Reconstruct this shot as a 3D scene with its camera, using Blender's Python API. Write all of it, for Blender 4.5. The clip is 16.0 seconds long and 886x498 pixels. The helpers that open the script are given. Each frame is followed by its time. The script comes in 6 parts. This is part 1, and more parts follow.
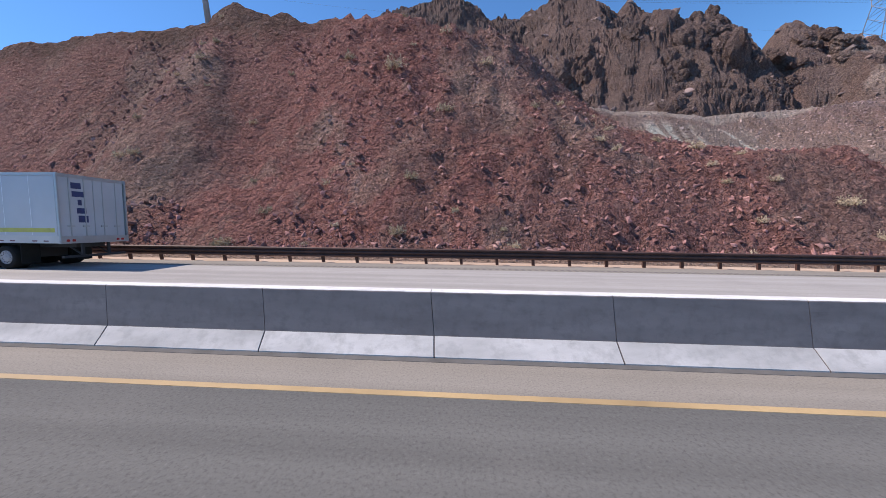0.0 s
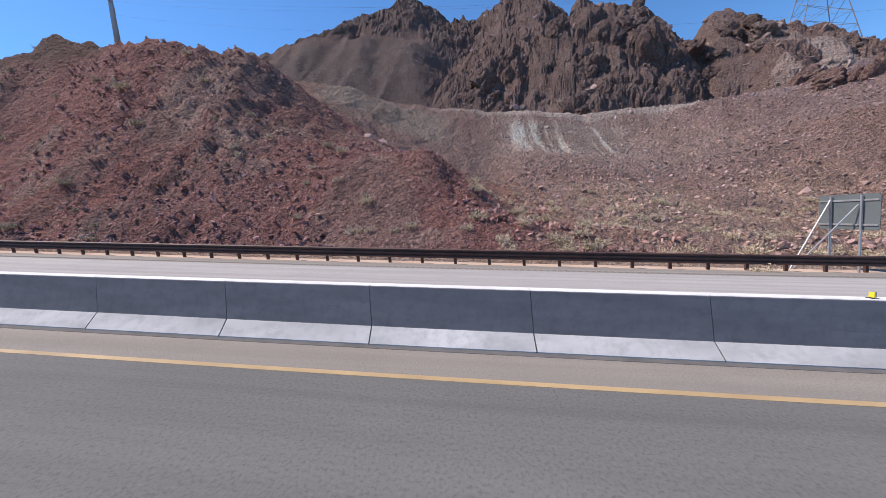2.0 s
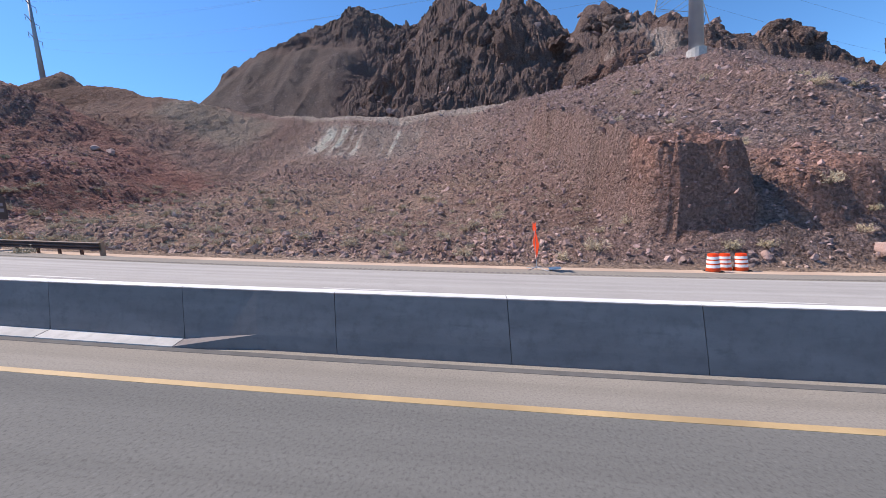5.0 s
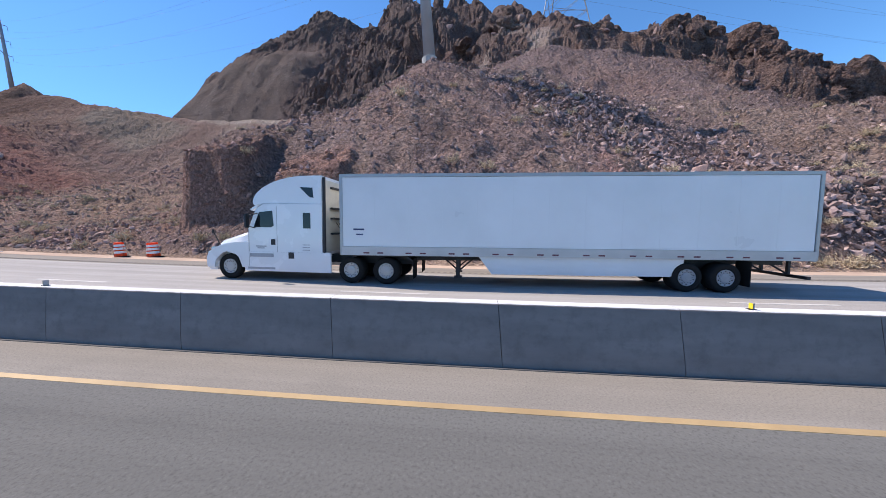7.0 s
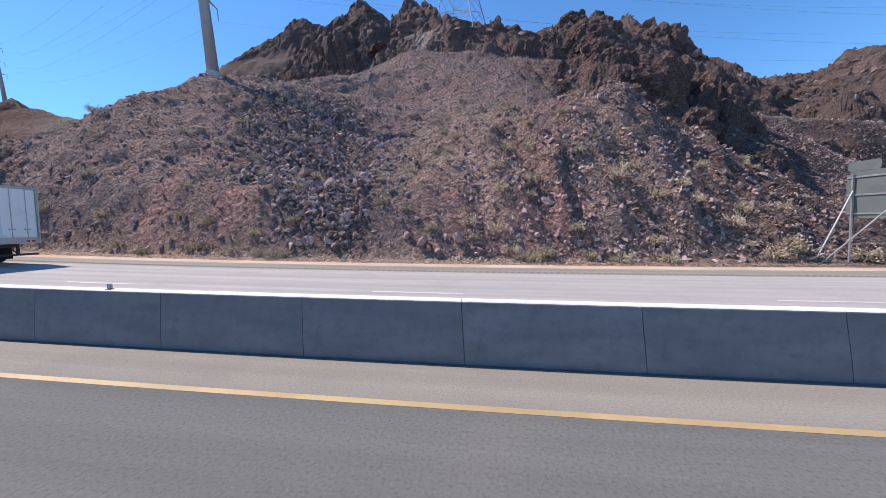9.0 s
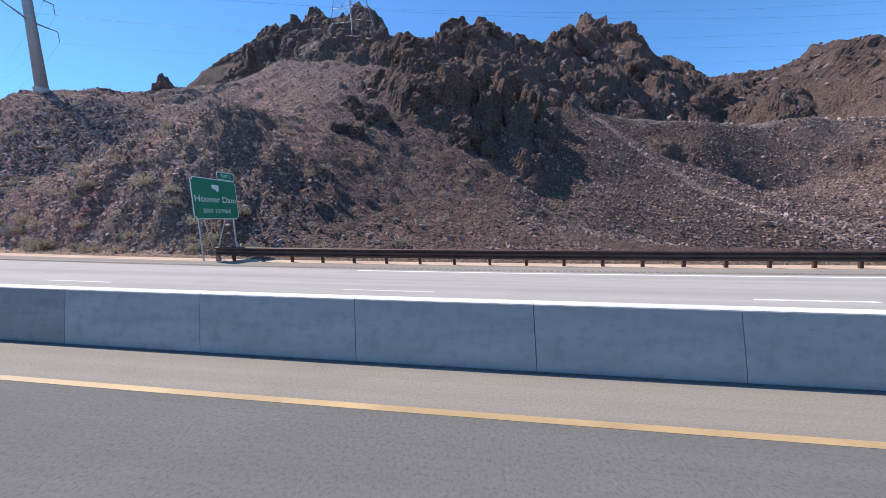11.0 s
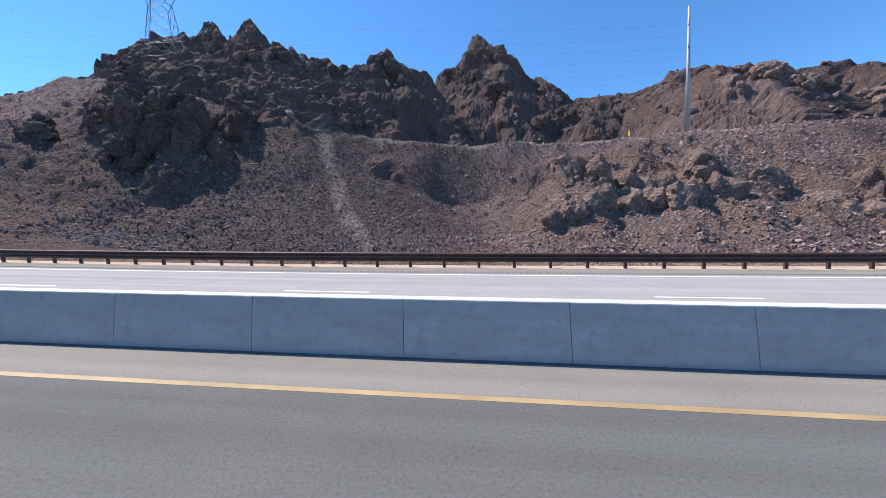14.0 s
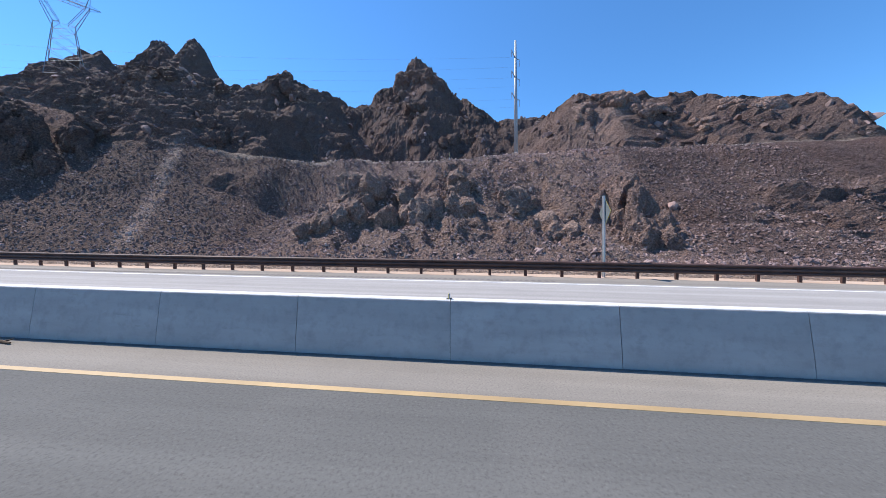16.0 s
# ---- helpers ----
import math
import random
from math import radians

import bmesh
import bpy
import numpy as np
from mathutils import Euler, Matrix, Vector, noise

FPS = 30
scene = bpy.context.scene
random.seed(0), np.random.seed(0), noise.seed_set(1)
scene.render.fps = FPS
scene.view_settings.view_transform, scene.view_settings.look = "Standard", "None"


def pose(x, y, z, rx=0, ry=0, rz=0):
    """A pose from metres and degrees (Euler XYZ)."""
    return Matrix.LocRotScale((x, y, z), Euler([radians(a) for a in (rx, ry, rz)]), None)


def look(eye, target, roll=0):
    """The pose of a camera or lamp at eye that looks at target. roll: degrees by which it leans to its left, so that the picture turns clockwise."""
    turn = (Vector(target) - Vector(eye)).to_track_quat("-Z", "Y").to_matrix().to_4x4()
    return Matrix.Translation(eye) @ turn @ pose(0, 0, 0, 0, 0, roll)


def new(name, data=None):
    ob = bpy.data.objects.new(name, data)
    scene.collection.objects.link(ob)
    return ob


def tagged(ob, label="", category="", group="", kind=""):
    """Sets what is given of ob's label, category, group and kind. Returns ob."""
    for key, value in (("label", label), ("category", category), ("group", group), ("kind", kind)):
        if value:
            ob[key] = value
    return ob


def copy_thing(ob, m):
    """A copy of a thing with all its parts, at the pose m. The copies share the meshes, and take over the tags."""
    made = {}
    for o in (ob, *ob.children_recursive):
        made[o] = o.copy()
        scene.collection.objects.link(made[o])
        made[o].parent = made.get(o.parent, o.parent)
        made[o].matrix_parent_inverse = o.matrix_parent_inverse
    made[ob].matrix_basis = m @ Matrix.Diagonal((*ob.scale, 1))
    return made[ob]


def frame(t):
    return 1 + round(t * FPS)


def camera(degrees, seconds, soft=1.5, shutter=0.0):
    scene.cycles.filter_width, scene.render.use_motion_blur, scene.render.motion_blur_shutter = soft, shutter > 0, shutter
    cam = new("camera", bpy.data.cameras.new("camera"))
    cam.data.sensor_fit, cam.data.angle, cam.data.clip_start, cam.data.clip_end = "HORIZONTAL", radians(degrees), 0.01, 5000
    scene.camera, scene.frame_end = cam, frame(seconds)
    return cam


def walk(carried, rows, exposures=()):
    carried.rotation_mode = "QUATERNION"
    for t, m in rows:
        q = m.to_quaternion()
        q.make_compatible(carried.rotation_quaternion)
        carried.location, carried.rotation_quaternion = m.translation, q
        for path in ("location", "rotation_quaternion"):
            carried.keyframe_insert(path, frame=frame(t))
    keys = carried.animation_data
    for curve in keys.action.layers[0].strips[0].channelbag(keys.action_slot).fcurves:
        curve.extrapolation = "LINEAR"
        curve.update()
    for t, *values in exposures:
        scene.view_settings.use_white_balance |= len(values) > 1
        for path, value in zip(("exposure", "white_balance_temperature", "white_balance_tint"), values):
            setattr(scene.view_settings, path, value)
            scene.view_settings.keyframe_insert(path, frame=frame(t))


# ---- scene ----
cam = camera(110.5, 16.0, 0.5)

# seconds, x, y, z, yaw, pitch, roll
ROWS = [
    (0.0, 0.08, -2.54, 13.50, 2.37, -5.95, 4.83),
    (0.5, 9.44, -2.89, 12.65, 3.48, -5.76, 4.81),
    (1.0, 18.72, -3.11, 11.79, 4.66, -5.65, 4.82),
    (1.5, 27.98, -3.26, 10.91, 5.80, -5.67, 4.98),
    (2.0, 37.33, -3.23, 10.05, 7.01, -5.58, 5.07),
    (2.5, 46.64, -2.91, 9.18, 8.44, -5.45, 5.00),
    (3.0, 55.87, -2.37, 8.29, 9.80, -5.47, 4.91),
    (3.5, 65.17, -1.66, 7.41, 10.87, -5.41, 4.87),
    (4.0, 74.42, -0.81, 6.56, 11.91, -5.31, 4.81),
    (4.5, 83.60, 0.18, 5.72, 12.92, -5.20, 4.73),
    (5.0, 92.69, 1.31, 4.92, 13.92, -5.11, 4.64),
    (5.5, 101.69, 2.59, 4.14, 14.90, -5.05, 4.53),
    (6.0, 110.60, 3.99, 3.40, 15.88, -5.06, 4.41),
    (6.5, 119.38, 5.62, 2.69, 16.86, -5.17, 4.28),
    (7.0, 128.03, 7.44, 2.01, 17.79, -5.19, 4.17),
    (7.5, 136.64, 9.35, 1.34, 18.77, -5.10, 4.09),
    (8.0, 145.19, 11.40, 0.69, 19.91, -4.98, 4.04),
    (8.5, 153.81, 13.68, 0.01, 21.12, -5.04, 4.04),
    (9.0, 162.50, 16.16, -0.67, 22.23, -5.18, 4.08),
    (9.5, 171.22, 18.80, -1.32, 23.29, -5.22, 4.05),
    (10.0, 180.08, 21.56, -1.94, 24.20, -5.24, 3.91),
    (10.5, 189.12, 24.44, -2.52, 24.96, -5.22, 3.71),
    (11.0, 198.37, 27.43, -3.08, 25.55, -5.18, 3.45),
    (11.5, 207.83, 30.54, -3.61, 25.96, -5.10, 3.19),
    (12.0, 217.51, 33.76, -4.12, 26.18, -4.99, 2.93),
    (12.5, 227.38, 37.08, -4.62, 26.19, -4.83, 2.72),
    (13.0, 237.43, 40.52, -5.10, 25.92, -4.65, 2.56),
    (13.5, 247.67, 44.00, -5.55, 25.39, -4.31, 2.37),
    (14.0, 257.96, 47.48, -5.98, 24.95, -3.86, 2.13),
    (14.5, 268.27, 51.01, -6.37, 24.64, -3.33, 1.93),
    (15.0, 278.60, 54.58, -6.72, 24.52, -2.68, 1.60),
    (15.5, 288.77, 58.17, -7.06, 24.79, -1.93, 1.13),
    (16.0, 298.79, 61.79, -7.41, 25.35, -1.34, 0.61),
]
walk(cam, [(t, pose(x, y, z, 90 + pitch, roll, yaw)) for t, x, y, z, yaw, pitch, roll in ROWS],
     [(0.0, -0.28, 6950, 19), (4.0, -0.18, 6950, 18), (8.0, -0.14, 6850, 17), (12.0, -0.1, 6700, 15), (16.0, -0.08, 6500, 13)])

# ---- the line of the road: heading, height and cross slope along it (s metres), offsets L to the left ----
ROAD_END = 309.0
HEADING = (0.0176, -0.12816, 0.25695, 0.02841, -0.02366)
HEIGHT = (-0.091, 0.7874, -0.8156, -9.1089, 11.4874)
BANK = (0.00013, -0.00667, 0.00218, 0.03547)
_s = np.arange(-260, 700, 0.5)
_a = np.polyval(HEADING, np.clip(_s, 0, ROAD_END) / 100)
_cx, _cy = np.cumsum(np.cos(_a)) * 0.5, np.cumsum(np.sin(_a)) * 0.5
_cx += 0.07 - np.interp(0, _s, _cx)
_cy += -2.701 - np.interp(0, _s, _cy)


def heading(s):
    return np.polyval(HEADING, np.clip(s, 0, ROAD_END) / 100)


def bank(s):
    return np.polyval(BANK, np.clip(s, 0, ROAD_END) / 100)


def road_z(s):
    e = np.clip(s, 0, ROAD_END)
    first, last = np.polyval(np.polyder(HEIGHT), 0) / 100, np.polyval(np.polyder(HEIGHT), ROAD_END / 100) / 100
    return np.polyval(HEIGHT, e / 100) + np.minimum(s, 0) * first + np.maximum(np.asarray(s) - ROAD_END, 0) * last


def plan(s, L):
    a = heading(s)
    return np.interp(s, _s, _cx) - L * np.sin(a), np.interp(s, _s, _cy) + L * np.cos(a)


def on_road(s, L, h=0.0):
    """A place s along the road, L to its left and h above its banked surface."""
    x, y = plan(s, L)
    return Vector((float(x), float(y), float(road_z(s) - bank(s) * L + h)))


def turned(s, L, h=0.0, turn=0.0):
    """The pose of an upright thing there whose x runs along the road."""
    return Matrix.Translation(on_road(s, L, h)) @ Matrix.Rotation(float(heading(s)) + radians(turn), 4, "Z")


def tilted(s, L, h=0.0, turn=0.0):
    """The same for a thing that leans with the road's surface."""
    grade = float(road_z(s + 1) - road_z(s - 1)) / 2
    return turned(s, L, h) @ Matrix.Rotation(-math.atan(grade), 4, "Y") @ Matrix.Rotation(-math.atan(float(bank(s))), 4, "X") @ Matrix.Rotation(radians(turn), 4, "Z")

# ---- world and sun ----
SUN = Vector((-0.70, 0.03, 1.0)).normalized()  # towards the sun
world = bpy.data.worlds.new("world")
scene.world = world
world.use_nodes = True
_n = world.node_tree.nodes
_sky = _n.new("ShaderNodeTexSky")
_sky.sky_type, _sky.sun_disc = "NISHITA", False
_sky.sun_elevation, _sky.sun_rotation = math.asin(SUN.z), math.atan2(SUN.x, SUN.y)
_sky.altitude, _sky.air_density, _sky.dust_density, _sky.ozone_density = 500, 1.0, 0.0, 3.0
_deep = _n.new("ShaderNodeMix")  # the deep blue of dry desert air
_deep.data_type, _deep.blend_type = "RGBA", "MULTIPLY"
_deep.inputs[0].default_value, _deep.inputs[7].default_value = 1.0, (0.51, 0.93, 1.21, 1)
world.node_tree.links.new(_sky.outputs[0], _deep.inputs[6])
world.node_tree.links.new(_deep.outputs[2], _n["Background"].inputs[0])
_n["Background"].inputs[1].default_value = 0.20
_sun = new("sun", bpy.data.lights.new("sun", "SUN"))
_sun.data.energy, _sun.data.angle, _sun.data.color = 7.0, radians(0.53), (1.0, 0.94, 0.86)
_sun.matrix_world = look(SUN * 100, (0, 0, 0))

# ---- materials ----
def material(name, rough=0.7, metal=0.0, coat=0.0):
    m = bpy.data.materials.new(name)
    m.use_nodes = True
    b = m.node_tree.nodes["Principled BSDF"]
    b.inputs["Roughness"].default_value, b.inputs["Metallic"].default_value = rough, metal
    b.inputs["Coat Weight"].default_value = coat
    if rough > 0.8:
        b.inputs["Specular IOR Level"].default_value = 0.08  # dusty, dull surfaces
    return m, m.node_tree.nodes, m.node_tree.links, b


def noise_tex(n, l, vec, scale, detail=4.0, rough=0.55):
    t = n.new("ShaderNodeTexNoise")
    t.inputs["Scale"].default_value, t.inputs["Detail"].default_value, t.inputs["Roughness"].default_value = scale, detail, rough
    l.new(vec, t.inputs["Vector"])
    return t.outputs["Fac"]


def remap(n, l, fac, a, b, c, d):
    r = n.new("ShaderNodeMapRange")
    r.inputs[1].default_value, r.inputs[2].default_value, r.inputs[3].default_value, r.inputs[4].default_value = a, b, c, d
    l.new(fac, r.inputs[0])
    return r.outputs[0]


def mixed(n, l, fac, a, b, how="MIX"):
    x = n.new("ShaderNodeMix")
    x.data_type, x.blend_type = "RGBA", how
    for sock, v in ((x.inputs[0], fac), (x.inputs[6], a), (x.inputs[7], b)):
        if isinstance(v, (int, float)):
            sock.default_value = v
        elif isinstance(v, tuple):
            sock.default_value = (*v, 1) if len(v) == 3 else v
        else:
            l.new(v, sock)
    return x.outputs[2]


def bumped(n, l, b, fac, strength, distance):
    x = n.new("ShaderNodeBump")
    x.inputs["Strength"].default_value, x.inputs["Distance"].default_value = strength, distance
    l.new(fac, x.inputs["Height"])
    l.new(x.outputs[0], b.inputs["Normal"])
    return x


def plain(name, colour, rough=0.6, metal=0.0, scale=3.0, vary=0.18, fine=40.0, bump=0.15, depth=0.004, coat=0.0, coords="Object"):
    """A surface of one colour with wear at two scales and a fine relief."""
    m, n, l, b = material(name, rough, metal, coat)
    v = n.new("ShaderNodeTexCoord").outputs[coords]
    big, small = noise_tex(n, l, v, scale), noise_tex(n, l, v, fine, 3)
    dark = tuple(c * (1 - vary) for c in colour)
    light = tuple(min(1, c * (1 + vary)) for c in colour)
    base = mixed(n, l, remap(n, l, big, 0.3, 0.7, 0, 1), dark, light)
    base = mixed(n, l, remap(n, l, small, 0.35, 0.65, 0, vary), base, tuple(c * 0.75 for c in colour))
    l.new(base, b.inputs["Base Color"])
    l.new(remap(n, l, big, 0.3, 0.7, max(0, rough - 0.08), min(1, rough + 0.08)), b.inputs["Roughness"])
    if bump:
        bumped(n, l, b, small, bump, depth)
    return m


def two_tone(name, a, b_, scale, rough=0.85, fine=60.0, bump=0.5, depth=0.01, stretch=(1, 1, 1), lo=0.35, hi=0.65, attribute=""):
    m, n, l, b = material(name, rough)
    mp = n.new("ShaderNodeMapping")
    mp.inputs["Scale"].default_value = stretch
    if attribute:
        at = n.new("ShaderNodeAttribute")
        at.attribute_name = attribute
        l.new(at.outputs["Vector"], mp.inputs["Vector"])
    else:
        l.new(n.new("ShaderNodeTexCoord").outputs["Object"], mp.inputs["Vector"])
    v = mp.outputs[0]
    big, small = noise_tex(n, l, v, scale, 5), noise_tex(n, l, v, fine, 3, 0.7)
    base = mixed(n, l, remap(n, l, big, lo, hi, 0, 1), a, b_)
    base = mixed(n, l, remap(n, l, small, 0.3, 0.7, 0, 1), base, mixed(n, l, 0.6, base, (0.5, 0.5, 0.5), "OVERLAY"), "MIX")
    l.new(base, b.inputs["Base Color"])
    bumped(n, l, b, small, bump, depth)
    return m


def ground_material(name):
    """Desert ground: the soil's own colour per place, broken by stones, dust and painted crevice shade."""
    m, n, l, b = material(name, 0.92)
    v = n.new("ShaderNodeTexCoord").outputs["Object"]
    at = n.new("ShaderNodeAttribute")
    at.attribute_name = "soil"
    big, mid, small = noise_tex(n, l, v, 0.09, 5), noise_tex(n, l, v, 0.9, 6, 0.65), noise_tex(n, l, v, 5.0, 8, 0.78)
    vo = n.new("ShaderNodeTexVoronoi")
    vo.inputs["Scale"].default_value = 1.7
    wv = n.new("ShaderNodeVectorMath")
    wv.operation = "MULTIPLY_ADD"
    nt = n.new("ShaderNodeTexNoise")
    nt.inputs["Scale"].default_value = 1.4
    l.new(v, nt.inputs["Vector"])
    l.new(nt.outputs["Color"], wv.inputs[0])
    wv.inputs[1].default_value = (0.7, 0.7, 0.7)
    l.new(v, wv.inputs[2])
    l.new(wv.outputs[0], vo.inputs["Vector"])
    vo2 = n.new("ShaderNodeTexVoronoi")
    vo2.inputs["Scale"].default_value = 5.5
    l.new(wv.outputs[0], vo2.inputs["Vector"])
    base = mixed(n, l, remap(n, l, big, 0.35, 0.65, 0, 0.45), at.outputs["Color"], mixed(n, l, 1.0, at.outputs["Color"], (0.72, 0.62, 0.58), "MULTIPLY"))
    base = mixed(n, l, remap(n, l, mid, 0.5, 0.72, 0, 0.5), base, mixed(n, l, 0.35, at.outputs["Color"], (0.33, 0.225, 0.20)))
    # hollows of the fine relief darkened: crevice shade put into the colour
    base = mixed(n, l, remap(n, l, small, 0.38, 0.54, 0.9, 0), base, mixed(n, l, 1.0, base, (0.48, 0.45, 0.44), "MULTIPLY"))
    base = mixed(n, l, remap(n, l, small, 0.56, 0.72, 0, 0.75), base, mixed(n, l, 0.45, base, (0.46, 0.35, 0.32)))
    hsv = n.new("ShaderNodeSeparateColor")
    l.new(vo.outputs["Color"], hsv.inputs[0])
    base = mixed(n, l, remap(n, l, hsv.outputs[0], 0.72, 0.95, 0, 0.22), base, mixed(n, l, 0.6, base, (0.34, 0.28, 0.26)))
    hs2 = n.new("ShaderNodeSeparateColor")  # single stones of the gravel, light and dark
    l.new(vo2.outputs["Color"], hs2.inputs[0])
    base = mixed(n, l, remap(n, l, hs2.outputs[0], 0.55, 0.8, 0, 0.6), base, mixed(n, l, 1.0, base, (0.55, 0.53, 0.53), "MULTIPLY"))
    base = mixed(n, l, remap(n, l, hs2.outputs[1], 0.70, 0.9, 0, 0.55), base, mixed(n, l, 1.0, base, (1.7, 1.65, 1.6), "MULTIPLY"))
    l.new(base, b.inputs["Base Color"])
    ad = n.new("ShaderNodeMath")
    ad.operation = "ADD"
    l.new(remap(n, l, vo.outputs["Distance"], 0, 0.6, 1, 0), ad.inputs[0])
    l.new(remap(n, l, vo2.outputs["Distance"], 0, 0.6, 0.5, 0), ad.inputs[1])
    ad2 = n.new("ShaderNodeMath")
    ad2.operation = "ADD"
    l.new(ad.outputs[0], ad2.inputs[0])
    l.new(small, ad2.inputs[1])
    bumped(n, l, b, ad2.outputs[0], 1.0, 0.42)
    return m


GROUND = ground_material("desert ground")

# ---- noise for the land ----
def lattice(ix, iy, seed):
    h = (ix.astype(np.int64) * 374761393 + iy.astype(np.int64) * 668265263 + seed * 1442695041) & 0xFFFFFFFF
    h = ((h ^ (h >> 13)) * 1274126177) & 0xFFFFFFFF
    return ((h ^ (h >> 16)) & 0xFFFF) / 65535.0


def value_noise(x, y, seed):
    ix, iy = np.floor(x), np.floor(y)
    fx, fy = x - ix, y - iy
    fx, fy = fx * fx * fx * (fx * (6 * fx - 15) + 10), fy * fy * fy * (fy * (6 * fy - 15) + 10)
    a, b = lattice(ix, iy, seed), lattice(ix + 1, iy, seed)
    c, d = lattice(ix, iy + 1, seed), lattice(ix + 1, iy + 1, seed)
    return (a + (b - a) * fx) * (1 - fy) + (c + (d - c) * fx) * fy


def fractal(x, y, size, octaves, seed, gain=0.5, ridged=False):
    total, weight, amp = 0, 0, 1.0
    for k in range(octaves):
        ca, sa = math.cos(0.7 * k + seed), math.sin(0.7 * k + seed)
        v = 2 * value_noise((x * ca - y * sa) / size + 17.3 * k, (x * sa + y * ca) / size - 9.1 * k, seed * 31 + k) - 1
        total, weight = total + amp * (1 - 2 * np.abs(v) if ridged else v), weight + amp
        amp, size = amp * gain, size / 2.03
    return total / weight


def broken(x, y, size, seed):
    """Broken rock: each cell a block of its own height and slant (-1 to 1), and how near its cracks are (0 at a crack)."""
    x, y = x / size, y / size
    ix, iy = np.floor(x), np.floor(y)
    first, second, val = np.full_like(x, 9.0), np.full_like(x, 9.0), np.zeros_like(x)
    for a in (-1, 0, 1):
        for b in (-1, 0, 1):
            cx, cy = ix + a, iy + b
            ox, oy = x - cx - lattice(cx, cy, seed), y - cy - lattice(cx, cy, seed + 1)
            d = ox * ox + oy * oy
            v = 2 * lattice(cx, cy, seed + 2) - 1 + 2.4 * (ox * (lattice(cx, cy, seed + 3) - 0.5) + oy * (lattice(cx, cy, seed + 4) - 0.5))
            closer = d < first
            second = np.where(closer, first, np.minimum(second, d))
            val, first = np.where(closer, v, val), np.where(closer, d, first)
    return val, smooth(0.0, 0.22, np.sqrt(second) - np.sqrt(first))


def smooth(a, b, x):
    t = np.clip((x - a) / (b - a), 0, 1)
    return t * t * (3 - 2 * t)


# ---- the lie of the land: heights over the road's level at these offsets; the last is the edge of the graded bench ----
OFFSETS = (16, 19, 22, 28, 40, 55, 72, 80)
SLOPES_WEST = {
    -110: (-0.8, -0.18, 2.73, 7.15, 21.59, 25.28, 35.87, 41.55), -60: (-0.8, -0.18, 2.55, 5.29, 23.29, 27.46, 38.48, 40.59),
    -30: (-0.8, -0.18, 2.2, 5.16, 25.51, 30.27, 40.18, 38.69), -8: (-0.8, -0.18, 0.72, 7.62, 25.68, 23.09, 34.44, 32.01),
    8: (-0.8, -0.27, -0.36, 7.87, 24.27, 19.18, 31.14, 32.05), 20: (-0.8, -0.27, -0.67, 6.35, 13.5, 14.73, 26.14, 30.27),
    32: (-0.8, -0.38, 1.51, 8.08, 8.23, 11.32, 22.03, 28.94), 42: (-0.8, -0.47, 1.22, 1.62, 4.1, 8.52, 18.79, 28.17),
    70: (-0.7, -0.47, 0.52, -0.41, 2.24, 8.26, 18.56, 27.77), 92: (-0.5, -0.38, 0.43, -0.59, 3.82, 10.62, 22.65, 29.7),
    104: (-0.4, -0.27, 0.91, 1.91, 8.14, 15.07, 26.17, 30.72)}
SLOPES_EAST = {
    112: (-0.4, 0.03, 3.33, 9.54, 15.77, 21.7, 29.09, 31.59), 124: (-0.3, 0.12, 4.84, 13.09, 21.89, 27.3, 31.98, 33.06),
    150: (-0.2, 0.23, 4.14, 4.92, 15.62, 22.33, 40.39, 35.29), 176: (-0.1, 0.32, 3.59, 13.01, 15.28, 23.16, 37.4, 37.52),
    192: (0.1, 0.32, 0.59, 2.73, 8.96, 19.77, 33.92, 34.95), 210: (0.1, 0.12, -0.35, -0.28, 1.68, 12.94, 28.25, 30.84),
    232: (0.2, 0.12, -0.44, -0.67, -2.92, 7.2, 20.93, 27.02), 262: (0.5, 0.32, -0.39, -0.97, -3.35, 0.02, 6.62, 22.91),
    300: (0.8, 0.62, -0.17, -0.94, -2.07, 4.14, 15.44, 23.1), 338: (1, 0.83, 0.14, -0.51, 0.1, 5.31, 21.98, 25.06),
    420: (1, 0.83, 0.15, -0.51, 1.18, 6.78, 23.38, 27.57)}
_st = np.array(sorted([*SLOPES_WEST, *SLOPES_EAST]), float)
_pr = np.array([(SLOPES_WEST.get(int(k)) or SLOPES_EAST.get(int(k))) for k in _st])

